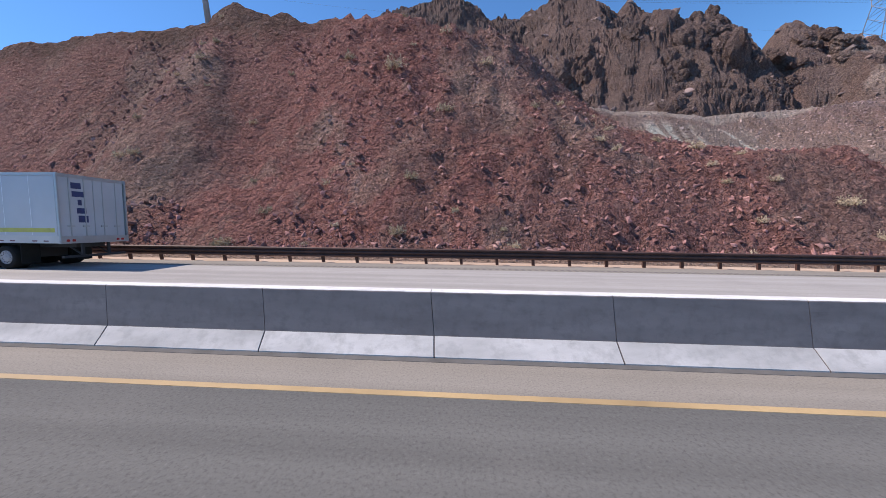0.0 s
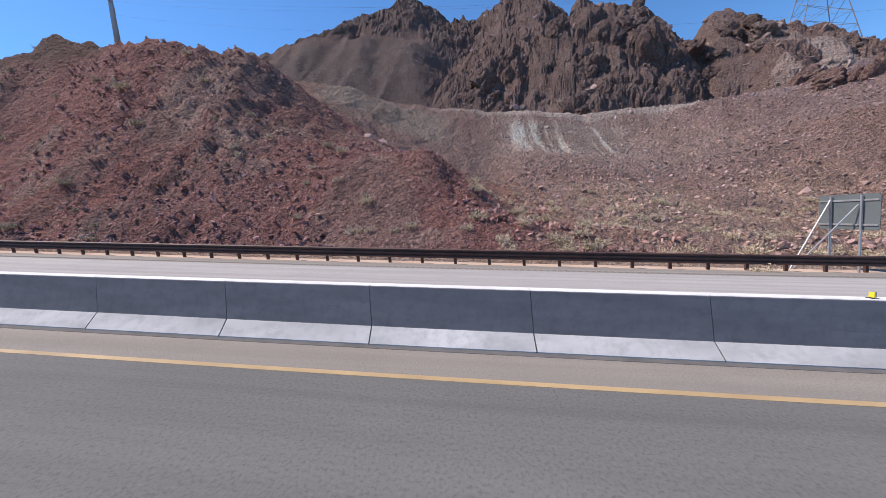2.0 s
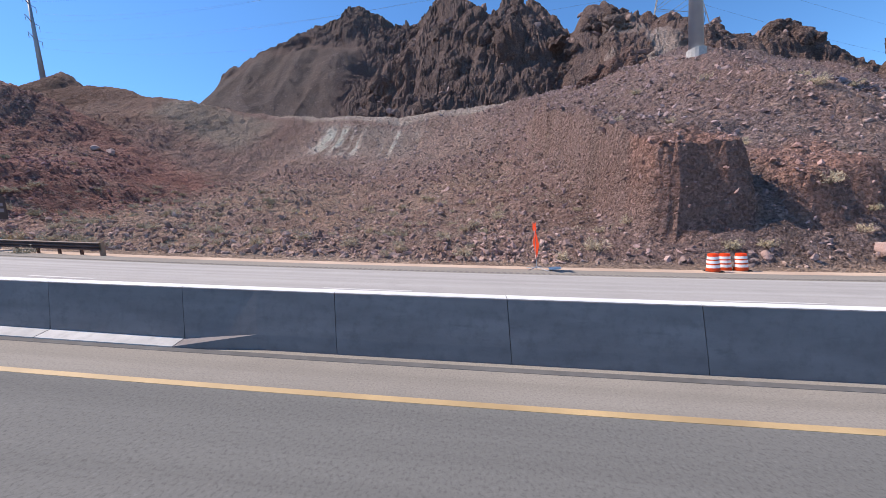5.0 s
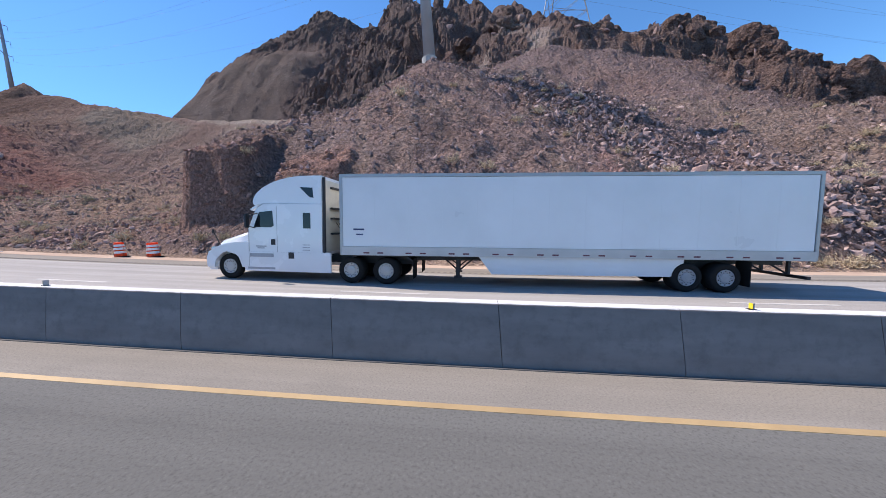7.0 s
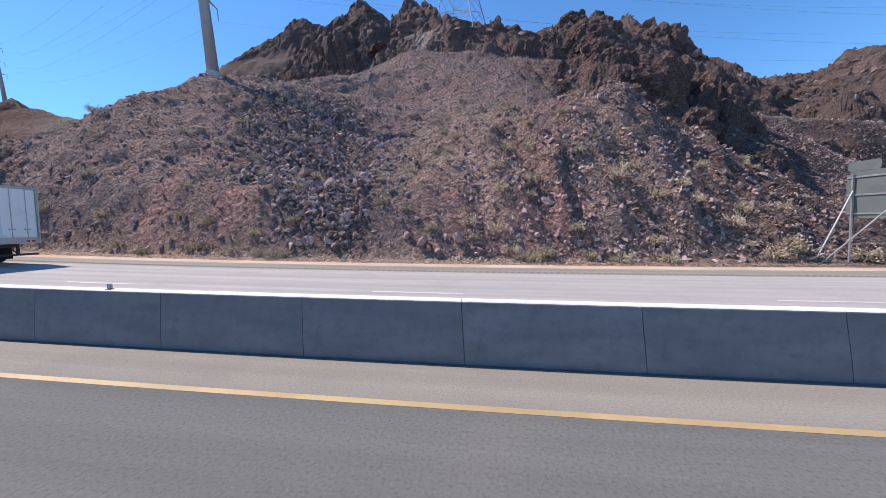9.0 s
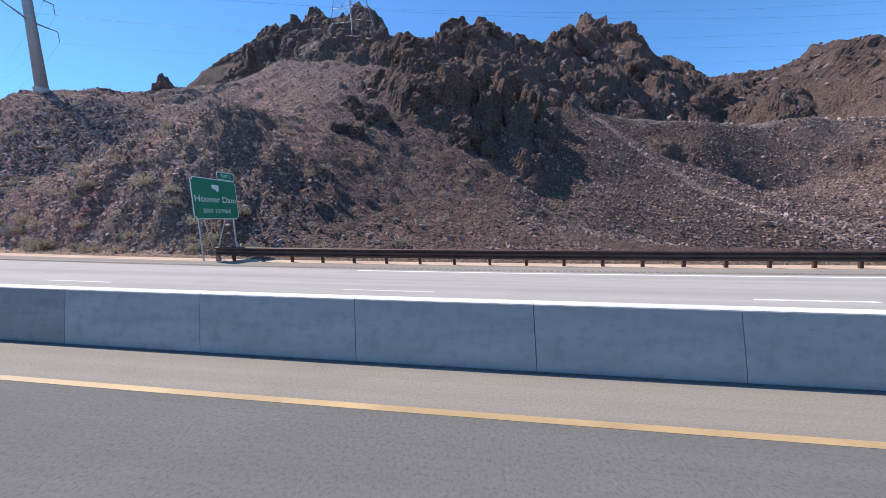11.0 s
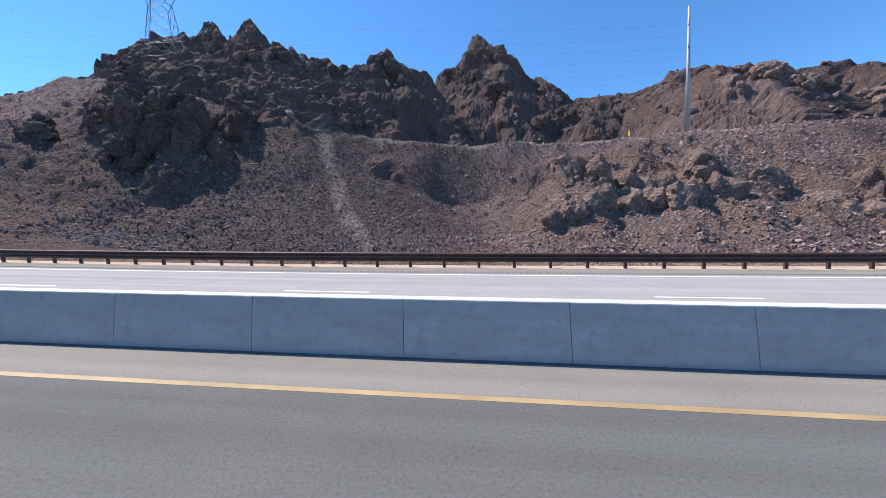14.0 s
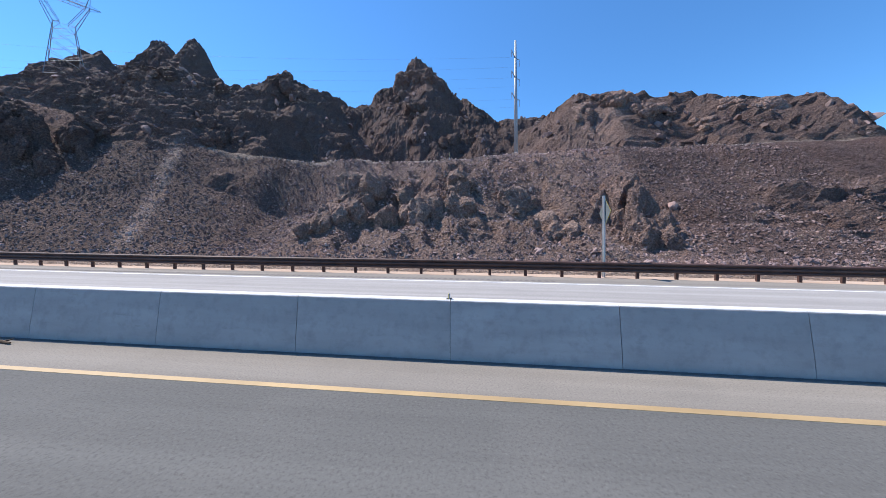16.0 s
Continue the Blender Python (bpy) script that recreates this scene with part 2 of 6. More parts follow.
# crests: points (s, L, height), flank steepness towards the road, ruggedness
CRESTS = [
    ([(-117.5, 175, 86.2), (-82.5, 170, 113.4), (-40, 172, 121.1), (0, 184, 135.2), (30, 190, 125.5), (58, 178, 116.3), (84, 160, 115.5), (108.6, 156, 97.5), (124, 161, 109.3), (140, 150, 100), (152.4, 135, 79.9)], 1.3, 7),
    ([(30, 132, 68), (60, 128, 69.9), (81.8, 122.7, 76.1), (118.9, 118.4, 77), (142.5, 120.6, 69.6)], 1.5, 5),
    ([(136.5, 88, 46.4), (148.3, 98, 60.8), (158, 90, 54.4), (166.1, 94, 52.5), (186, 95, 49.2), (206.8, 98, 53.8), (223.7, 103, 47.3), (232.7, 117.4, 60), (246, 122, 53.9)], 1.15, 4.5),
    ([(249.5, 190, 88.2), (262, 196, 93), (271.1, 197, 110.5), (277.4, 198, 108), (283, 199, 103.9), (290, 199.5, 94.3), (299.3, 190, 78.1), (306, 172, 66.8), (322, 185, 59.4)], 1.35, 5),
    ([(180.1, 173.2, 86.8), (214.8, 183.3, 81), (249.5, 190, 77.3)], 1, 6),
    ([(318, 190, 64.2), (345, 185, 64.1), (379.7, 180, 74.5), (415, 190, 46), (519.1, 208.1, 16)], 0.62, 4),
    ([(312, 130, 37.7), (326, 136, 36.6), (341, 112, 42.1), (351.7, 104, 37.7), (365.7, 108, 38.2), (384.8, 101, 35.9), (400.7, 97, 32.2), (410.8, 98.1, 26.8), (427.9, 105.5, 20), (470, 123, 18)], 1.3, 3),
    ([(176, 57.9, 21.8), (188, 63.7, 31.3), (199, 62, 27), (206, 59, 19.8), (213, 56.9, 12.3)], 1.5, 3.5),
    ([(-61.2, 44.4, 32), (-28.1, 43.2, 44.8), (-17.2, 42.3, 40.3)], 1.4, 1),
    ([(-73.7, 74, 60.8), (-45, 72, 60.1), (-20.9, 71.8, 46.3)], 0.9, 1.5),
    ([(126.2, 48.3, 25), (133.2, 54.1, 27.1), (152.2, 66.7, 30.9)], 1.2, 2),
    ([(285.6, 155, 56.5), (299.7, 162, 56.4), (315.8, 160, 52)], 1.3, 4),
    ([(279, 52, -7.0), (286, 63, 6.5), (300, 62, -1.3), (308, 64, 7.0), (318, 72, 11.1)], 0.95, 1.5),
    ([(143, 108, 69.3), (150.7, 107.5, 69.4), (160, 104, 60.2)], 1.4, 3),
    ([(328.1, 54, -2.8), (336, 59, 0.7), (342, 68.6, 9)], 1.3, 2)]

# cut faces beside the road: from s to s, offset, height
CLIFFS = [(105.0, 111.2, 20.8, 7.0), (113.4, 119.4, 20.6, 5.2)]


def land(S, L):
    """Heights of the bare land, and how craggy it is (0 to 1), for arrays of places."""
    X, Y = plan(S, L)
    zr = road_z(S)
    wl = L + 2.5 * fractal(X, Y, 16, 3, 3) * smooth(24, 40, L)
    ws = S + 3.0 * fractal(X, Y, 18, 3, 5) * smooth(20, 34, L)
    cols = [np.interp(ws, _st, _pr[:, k]) for k in range(len(OFFSETS))]
    cols[0], cols[1] = -16 * bank(S) - 0.25, -19 * bank(S) + 0.05  # the slope starts at the banked road's edge
    h = cols[0].copy()
    for k in range(len(OFFSETS) - 1):
        h = np.where(wl > OFFSETS[k], cols[k] + (cols[k + 1] - cols[k]) * np.clip((wl - OFFSETS[k]) / (OFFSETS[k + 1] - OFFSETS[k]), 0, 1), h)
    h = h + np.clip(L - 80, 0, 14) * 0.05
    # ribs and gullies of the brown spur
    spur = smooth(268, 282, S) * smooth(334, 322, S) * smooth(40, 50, L) * smooth(80, 70, L)
    h = h + spur * (3.4 * fractal(S + 0.3 * L, L * 0.45, 10, 3, 15, 0.55, True) + 1.2 * fractal(X, Y, 5, 3, 16, 0.55, True))
    ribs = smooth(164, 168, S) * smooth(190, 183, S) * smooth(19.3, 20.6, L) * smooth(31, 25, L)
    h = h + ribs * (1.5 * fractal(S + 0.15 * L, L * 0.25, 3.2, 3, 18, 0.55, True) + 0.3)
    z, crag = zr + h, np.zeros_like(L)
    for s0, s1, l0, rise in CLIFFS:
        w = smooth(s0 - 0.6, s0 + 0.5, ws) * smooth(s1 + 0.6, s1 - 0.5, ws)
        edge = l0 + 0.7 * fractal(X, Y, 3.0, 3, 9) + 1.4 * ((S - (s0 + s1) / 2) / (s1 - s0)) ** 2
        top = zr - 0.1 + rise + 0.42 * np.clip(L - l0, 0, 30)
        up = w * smooth(0.0, 0.9, L - edge)
        z = np.where(top > z, z + (top - z) * up, z)
        crag = np.maximum(crag, 0.45 * w * smooth(-1, 1, L - edge) * smooth(6, 3, L - l0))
    wx, wy = S + 5 * fractal(X, Y, 22, 3, 11), L + 5 * fractal(X, Y, 22, 3, 12)
    for pts, steep, rugged in CRESTS:
        best = np.full_like(L, -1e3)
        k = min(1.0, rugged / 5)
        a, b = S * (1 - k) + wx * k, L * (1 - k) + wy * k
        for (s0, l0, z0), (s1, l1, z1) in zip(pts, pts[1:]):
            ds, dl = s1 - s0, l1 - l0
            t = np.clip(((a - s0) * ds + (b - l0) * dl) / (ds * ds + dl * dl), 0, 1)
            d = np.hypot(a - s0 - t * ds, b - l0 - t * dl)
            best = np.maximum(best, z0 + (z1 - z0) * t - steep * d * (1 - 0.25 * np.exp(-d / 6)))
        best = best + rugged * 0.55 * fractal(X, Y, 3.2 * rugged + 4, 3, 21, 0.5, True) - 0.1 * rugged
        up = smooth(-1.0, 2.5, best - z)
        crag = np.maximum(crag * (1 - up), up * min(1, max(0, rugged - 0.8) / 3))
        z = np.where(best > z - 2, z + (best - z) * up, z)
    crag = np.maximum(crag, 0.45 * spur * smooth(-0.25, 0.1, fractal(X, Y, 14, 2, 17)))
    # a fan of fine scree on the mountain's western flank
    crag = crag * (1 - smooth(30, 12, S) * smooth(170, 158, L + 0.06 * (S + 40)) * smooth(84, 90, L))
    return z, crag


def detailed(S, L):
    z, crag = land(S, L)
    X, Y = plan(S, L)
    off = smooth(18.2, 23, L)
    near = smooth(110, 60, L)
    near = near * (1 - 0.75 * crag) * (1 - 0.7 * smooth(206, 216, S) * (1 - smooth(258, 270, S) * smooth(346, 338, S)))
    jx, jy = X + 1.1 * fractal(X, Y, 4, 3, 45), Y + 1.1 * fractal(X, Y, 4, 3, 46)
    patch = np.clip(0.45 + fractal(X, Y, 30, 2, 44), 0.1, 1)
    z = z + off * ((0.3 + 0.35 * near) * fractal(X, Y, 5.0, 5, 41) + near * 0.75 * (fractal(X, Y, 2.0, 4, 43, 0.62, True) - 0.4 * smooth(45, 30, S)) * patch)
    z = z + off * near * (0.30 * np.abs(fractal(X, Y, 1.1, 4, 47, 0.65)) + 0.22 * fractal(X, Y, 0.75, 2, 48))
    b1, k1 = broken(jx, jy, 1.5, 141)
    z = z + off * near * (0.22 * b1 - 0.20 * (1 - k1)) * (0.35 + patch)
    # blocks, clefts and buttresses of the crags
    arc = L + 0.9 * z  # length down the steep faces
    wx, wy = S + 4 * fractal(S, arc, 20, 3, 56), arc + 4 * fractal(S, arc, 20, 3, 59)
    b2, k2 = broken(wx, wy * 0.7, 12.5, 151)
    b3, k3 = broken(wx + 3, wy * 0.85, 5.4, 161)
    z = z + off * crag * (1.8 * fractal(S, arc * 0.8, 17, 2, 51, 0.5, True) + 1.3 * b2 - 0.6 * (1 - k2) + 0.5 * b3 - 0.25 * (1 - k3))
    # broken ledges in the steep faces
    q = 3.2 + 1.2 * fractal(X, Y, 18, 2, 57)
    t = z / q + 1.1 * fractal(X, Y, 7, 3, 58)
    led = (np.floor(t) + smooth(0.35, 0.75, t - np.floor(t)) - t) * q
    return z + 0.4 * led * off * np.clip(crag, 0, 1), crag


def dusted(c):
    """Rock colours under a coat of pale desert dust."""
    c = np.asarray(c, float)
    grey = c.mean(-1, keepdims=True)
    return np.clip((grey + (c - grey) * 0.76) * np.array((1.96, 1.96, 1.93)) + 0.004, 0.01, 0.62)


# middle line and half width of the boulder chute
CHUTE_L, CHUTE_S, CHUTE_W = (19.0, 20.5, 24.0, 30.0, 42.0, 46.0), (154.0, 153.5, 151.0, 146.0, 141.0, 139.0), (3.0, 3.5, 6.5, 9.5, 8.5, 5.0)


def soil(S, L, z, crag):
    """Colour of the ground by what it is made of: rust-red cuts, grey talus, tan dust, dark crags."""
    X, Y = plan(S, L)
    n1, n2, n3, n4 = fractal(X, Y, 26, 4, 61), fractal(X, Y, 8, 4, 63), fractal(X, Y, 60, 3, 65), fractal(X, Y, 2.5, 4, 67)
    red, rust, grey = np.array((0.178, 0.074, 0.064)), np.array((0.178, 0.107, 0.090)), np.array((0.138, 0.095, 0.090))
    dark, tan, brown = np.array((0.095, 0.062, 0.053)), np.array((0.26, 0.185, 0.135)), np.array((0.155, 0.107, 0.094))

    def lay(c, col, w):
        w = np.clip(w, 0, 1)[..., None]
        return c * (1 - w) + np.asarray(col) * w
    c = np.broadcast_to(rust, (*S.shape, 3)).copy()
    c = lay(c, (0.205, 0.088, 0.072), smooth(58, 46, S + 0.3 * (L - 20)) * smooth(56, 46, L))
    c = lay(c, (0.15, 0.088, 0.068), smooth(16, 4, S) * smooth(46, 54, L) * smooth(84, 74, L) * 0.8)
    c = lay(c, red, smooth(58, 42, S + 0.3 * (L - 20)) * smooth(52, 43, L) * (1.0 + 0.6 * n1))
    c = lay(c, (0.215, 0.078, 0.064), smooth(-0.02, 0.3, n1) * smooth(60, 35, S) * smooth(52, 38, L) * 0.8)
    c = lay(c, (0.150, 0.092, 0.078), smooth(0.05, 0.35, n2) * smooth(60, 30, S) * smooth(50, 36, L) * 0.6)
    c = lay(c, (0.24, 0.15, 0.115), smooth(0.25, 0.5, n4 + 0.5 * n2) * smooth(60, 30, S) * smooth(46, 30, L) * 0.6)
    # the smooth brown cap of the red hill
    c = lay(c, (0.086, 0.042, 0.032), smooth(36.5, 39, L + 1.5 * n2) * smooth(-10, -18, S) * smooth(75, 66, L))
    # valley floor and the slope under the bench
    c = lay(c, (0.235, 0.152, 0.108), smooth(38, 48, S) * smooth(104, 92, S) * smooth(60, 45, L) * (0.6 + 0.8 * n2))
    c = lay(c, (0.205, 0.142, 0.116), smooth(28, 44, S) * smooth(110, 90, S) * smooth(54, 64, L) * (0.7 + 0.6 * n2))
    pale = smooth(46, 50, S) * smooth(80, 74, S) * smooth(63, 71, L) * smooth(79, 76, L)
    c = lay(c, (0.185, 0.145, 0.120), pale * 0.8)
    c = lay(c, (0.37, 0.315, 0.265), pale * smooth(0.02, 0.28, fractal(S * 1.6, L * 0.12, 3.0, 3, 71)))
    c = lay(c, (0.178, 0.142, 0.112), smooth(0, 6, S) * smooth(36, 28, S) * smooth(60, 66, L) * smooth(80, 76, L) * 0.9)
    # the purple-grey hill
    c = lay(c, grey, smooth(98, 118, S) * smooth(205, 190, S) * (0.8 + 0.9 * n1))
    c = lay(c, (0.245, 0.125, 0.105), smooth(0.12, 0.4, n2) * smooth(110, 120, S) * smooth(190, 176, S) * smooth(40, 28, L) * 0.7)
    c = lay(c, (0.215, 0.150, 0.125), smooth(0.22, 0.45, n4) * smooth(110, 120, S) * smooth(186, 176, S) * smooth(34, 26, L) * 0.7)
    c = lay(c, (0.155, 0.111, 0.090), smooth(156, 160, S + 3 * n1) * smooth(172, 166, S) * smooth(21, 24, L) * smooth(52, 42, L) * 0.8)
    c = lay(c, (0.235, 0.118, 0.098), smooth(158, 162, S) * smooth(172, 166, S + 2 * n2) * smooth(27, 23, L) * 0.6)
    chute = smooth(1.15, 0.75, np.abs(S + 2 * n2 - np.interp(L, CHUTE_L, CHUTE_S)) / np.interp(L, CHUTE_L, CHUTE_W)) * smooth(50, 45, L)
    c = lay(c, (0.108, 0.074, 0.070), chute * 0.85)
    # pale bedded rock in the cuts beside the road
    beds = smooth(0.0, 0.3, fractal(S * 1.5 + 0.4 * L, L * 0.3, 2.2, 3, 77)) * smooth(36, 28, L + 6 * n1)
    c = lay(c, (0.235, 0.160, 0.130), beds * (smooth(110, 114, S) * smooth(136, 128, S) + smooth(156, 162, S) * smooth(190, 184, S)) * 0.5)
    # fine scree of the mountain's flank
    c = lay(c, (0.085, 0.063, 0.058), smooth(38, 24, S) * smooth(90, 96, L) * (1 - crag))
    # brown talus
    c = lay(c, brown, smooth(192, 208, S) * (0.75 + 0.7 * n2))
    c = lay(c, (0.118, 0.080, 0.070), smooth(208, 214, S) * smooth(262, 250, S) * (0.6 + 0.8 * n1) * 0.8)
    c = lay(c, (0.34, 0.245, 0.20), smooth(2.8, 0.6, np.abs(S - (227 + (76 - L) * 0.69) + 1.0 * n2)) * smooth(40, 50, L) * smooth(82, 78, L) * 0.8)
    c = lay(c, (0.150, 0.102, 0.086), smooth(264, 276, S) * smooth(338, 328, S) * smooth(84, 76, L) * (0.6 + 0.8 * n2))
    c = lay(c, (0.125, 0.078, 0.069), smooth(336, 344, S) * smooth(88, 80, L) * 0.8)
    c = lay(c, (0.125, 0.084, 0.070), smooth(0.12, 0.5, n4) * 0.6 * smooth(30, 60, S))
    c = lay(c, tan, smooth(20.0, 18.2, L) * 0.9)
    c = lay(c, (0.275, 0.222, 0.182), smooth(-0.6, 0.4, L - 79.5 - 0.8 * n2) * smooth(5.0, 2.5, L - 79.5) * smooth(20, 40, S) * (1 - 0.8 * crag) * 0.9)
    c = c * (1 - 0.10 * smooth(50, 38, S) + 0.18 * smooth(108, 118, S) * smooth(182, 164, S) - 0.34 * smooth(180, 190, S) * smooth(212, 202, S) - 0.36 * smooth(200, 215, S) * (1 - smooth(262, 272, S) * smooth(345, 335, S)))[..., None]
    c = lay(c, dark, crag * 0.92)
    c = lay(c, (0.150, 0.100, 0.080), smooth(268, 282, S) * smooth(334, 322, S) * smooth(42, 50, L) * smooth(78, 70, L) * (0.6 + 0.5 * n2))
    c = lay(c, (0.25, 0.128, 0.098), smooth(0.1, 0.45, crag) * smooth(96, 100, S) * smooth(122, 118, S) * smooth(60, 44, L))
    c = lay(c, (0.092, 0.064, 0.059), crag * smooth(155, 135, S) * smooth(80, 90, L) * 0.6)
    c = lay(c, (0.130, 0.080, 0.066), crag * smooth(0.05, 0.45, n1) * 0.55)
    c = lay(c, (0.24, 0.19, 0.165), crag * smooth(128, 136, S) * smooth(160, 150, S) * smooth(96, 86, L) * smooth(0.0, 0.3, n2))
    c = lay(c, (0.22, 0.15, 0.125), crag * smooth(336, 345, S) * smooth(380, 360, S) * smooth(0.0, 0.3, n2) * 0.7)
    c = lay(c, (0.078, 0.054, 0.047), smooth(285, 300, S) * smooth(112, 124, L) * 0.75)
    return dusted(c)


def terrain():
    s = np.concatenate([np.arange(-175, -60, 1.6), np.arange(-60, 345, 0.5), np.arange(345, 560, 1.8)])
    steps = [15.2]
    while steps[-1] < 330:
        steps.append(steps[-1] + 0.22 + 0.004 * max(0, steps[-1] - 22) + 0.01 * max(0, steps[-1] - 175))
    S, L = np.meshgrid(s, np.array(steps), indexing="ij")
    z, crag = detailed(S, L)
    col = soil(S, L, z, crag)
    # faces of the crags stand out and fall back along their height
    b5, k5 = broken(S + 2 * fractal(S, z, 9, 2, 93), z * 0.8, 5.2, 191)
    b6, k6 = broken(S + 1.2 * fractal(S, z, 5, 2, 94), z, 2.3, 195)
    push = crag * (1.1 * fractal(S, z * 0.6, 10, 2, 91, 0.5, True) + 0.45 * b5 - 0.3 * (1 - k5) + 0.2 * b6 - 0.1 * (1 - k6))
    X, Y = plan(S, L - push * smooth(26, 50, L))
    ns, nl = S.shape
    me = bpy.data.meshes.new("hillside")
    v = np.stack([X, Y, z], -1).reshape(-1, 3)
    i = np.arange(ns * nl).reshape(ns, nl)
    q = np.stack([i[:-1, :-1], i[1:, :-1], i[1:, 1:], i[:-1, 1:]], -1).reshape(-1, 4)
    me.vertices.add(len(v))
    me.vertices.foreach_set("co", v.astype(np.float32).ravel())
    me.loops.add(q.size)
    me.loops.foreach_set("vertex_index", q.astype(np.int32).ravel())
    me.polygons.add(len(q))
    me.polygons.foreach_set("loop_start", np.arange(0, q.size, 4, dtype=np.int32))
    me.update(calc_edges=True)
    at = me.attributes.new("soil", "FLOAT_COLOR", "POINT")
    at.data.foreach_set("color", np.concatenate([col.reshape(-1, 3), np.ones((len(v), 1))], 1).astype(np.float32).ravel())
    rough = ((crag[:-1, :-1] + crag[1:, 1:] > 0.5)).reshape(-1)
    me.attributes.new("sharp_face", "BOOLEAN", "FACE").data.foreach_set("value", rough)
    me.materials.append(GROUND)
    return tagged(new("hillside", me), "rocky red and grey desert hillside with dark crags", "hillside", kind="structure")


HILLS = terrain()


def plain_ground():
    """The open desert on the other side of the road, falling away to the horizon."""
    s = np.concatenate([np.arange(-900, -180, 60.0), np.arange(-180, 560, 12.0), np.arange(560, 1300, 60.0)])
    L = -np.concatenate([np.arange(13.8, 60, 4.0), np.geomspace(60, 4000, 26)])
    S, D = np.meshgrid(s, L, indexing="ij")
    X, Y = plan(np.clip(S, -250, 690), D)
    X = X + np.where(S < -250, S + 250, 0) + np.where(S > 690, (S - 690) * math.cos(float(heading(690.0))), 0)
    Y = Y + np.where(S > 690, (S - 690) * math.sin(float(heading(690.0))), 0)
    away = np.clip(-D - 14, 0, None)
    z = road_z(np.clip(S, -250, 690)) - bank(S) * -14.0 - 0.12 - 0.05 * np.minimum(away, 300) + smooth(0, 40, away) * (1.2 * fractal(X, Y, 40, 4, 201) + 6 * smooth(100, 400, away) * fractal(X, Y, 260, 3, 203))
    n = 0.5 + fractal(X, Y, 30, 3, 205)
    col = dusted(np.array((0.235, 0.155, 0.118)) * (0.8 + 0.3 * n[..., None]))
    ns, nl = S.shape
    i = np.arange(ns * nl).reshape(ns, nl)
    q = np.stack([i[:-1, :-1], i[:-1, 1:], i[1:, 1:], i[1:, :-1]], -1).reshape(-1, 4)
    me = bpy.data.meshes.new("ground")
    me.from_pydata(np.stack([X, Y, z], -1).reshape(-1, 3).tolist(), [], q.tolist())
    at = me.attributes.new("soil", "FLOAT_COLOR", "POINT")
    at.data.foreach_set("color", np.concatenate([col.reshape(-1, 3), np.ones((ns * nl, 1))], 1).astype(np.float32).ravel())
    me.materials.append(GROUND)
    return tagged(new("ground", me), "open tan desert ground beyond the road", "ground", kind="structure")


plain_ground()

# ---- building helpers ----
def ground_z(s, L):
    return float(detailed(np.array([[float(s)]]), np.array([[float(L)]]))[0][0, 0])


def on_ground(s, L, turn=0.0, sink=0.0):
    x, y = plan(s, L)
    return Matrix.Translation((float(x), float(y), ground_z(s, L) - sink)) @ Matrix.Rotation(float(heading(s)) + radians(turn), 4, "Z")


def thing(name, m, label, category, group="", kind=""):
    ob = new(name)
    ob.matrix_world = m
    return tagged(ob, label, category, group, kind)


def part(name, bm, mat, parent=None, label="", shade=False):
    me = bpy.data.meshes.new(name)
    bmesh.ops.recalc_face_normals(bm, faces=bm.faces)
    if shade:
        for f in bm.faces:
            f.smooth = True
    bm.to_mesh(me)
    bm.free()
    me.materials.append(mat)
    ob = new(name, me)
    if parent is not None:
        ob.parent = parent
    if label:
        tagged(ob, label)
    return ob


def shared(name, me, parent, m):
    ob = new(name, me)
    ob.parent = parent
    ob.matrix_local = m
    return ob


def box(bm, x0, x1, y0, y1, z0, z1, bevel=0.0):
    r = bmesh.ops.create_cube(bm, size=1)
    bmesh.ops.scale(bm, vec=(x1 - x0, y1 - y0, z1 - z0), verts=r["verts"])
    bmesh.ops.translate(bm, vec=((x0 + x1) / 2, (y0 + y1) / 2, (z0 + z1) / 2), verts=r["verts"])
    if bevel:
        bmesh.ops.bevel(bm, geom=list({e for v in r["verts"] for e in v.link_edges}), offset=bevel, segments=2, affect="EDGES", clamp_overlap=True)
    return bm


def boxed(*a, **k):
    return box(bmesh.new(), *a, **k)


def rod(bm, a, b, r0, r1=None, sides=8):
    """A tapered round bar from a to b."""
    a, b = Vector(a), Vector(b)
    r1 = r0 if r1 is None else r1
    d = b - a
    q = d.to_track_quat("Z", "Y").to_matrix()
    rings = []
    for c, r in ((a, r0), (b, r1)):
        rings.append([bm.verts.new(c + q @ Vector((r * math.cos(k * math.tau / sides), r * math.sin(k * math.tau / sides), 0))) for k in range(sides)])
    for k in range(sides):
        bm.faces.new((rings[0][k], rings[0][(k + 1) % sides], rings[1][(k + 1) % sides], rings[1][k]))
    bm.faces.new(rings[0][::-1])
    bm.faces.new(rings[1])
    return bm


def tube(bm, points, r, sides=4):
    """One thin tube through all the points."""
    rings = []
    for k, p in enumerate(points):
        d = points[min(k + 1, len(points) - 1)] - points[max(k - 1, 0)]
        q = d.to_track_quat("Z", "Y").to_matrix()
        rings.append([bm.verts.new(p + q @ Vector((r * math.cos(j * math.tau / sides), r * math.sin(j * math.tau / sides), 0))) for j in range(sides)])
    for a, b in zip(rings, rings[1:]):
        for j in range(sides):
            bm.faces.new((a[j], a[(j + 1) % sides], b[(j + 1) % sides], b[j]))
    return bm


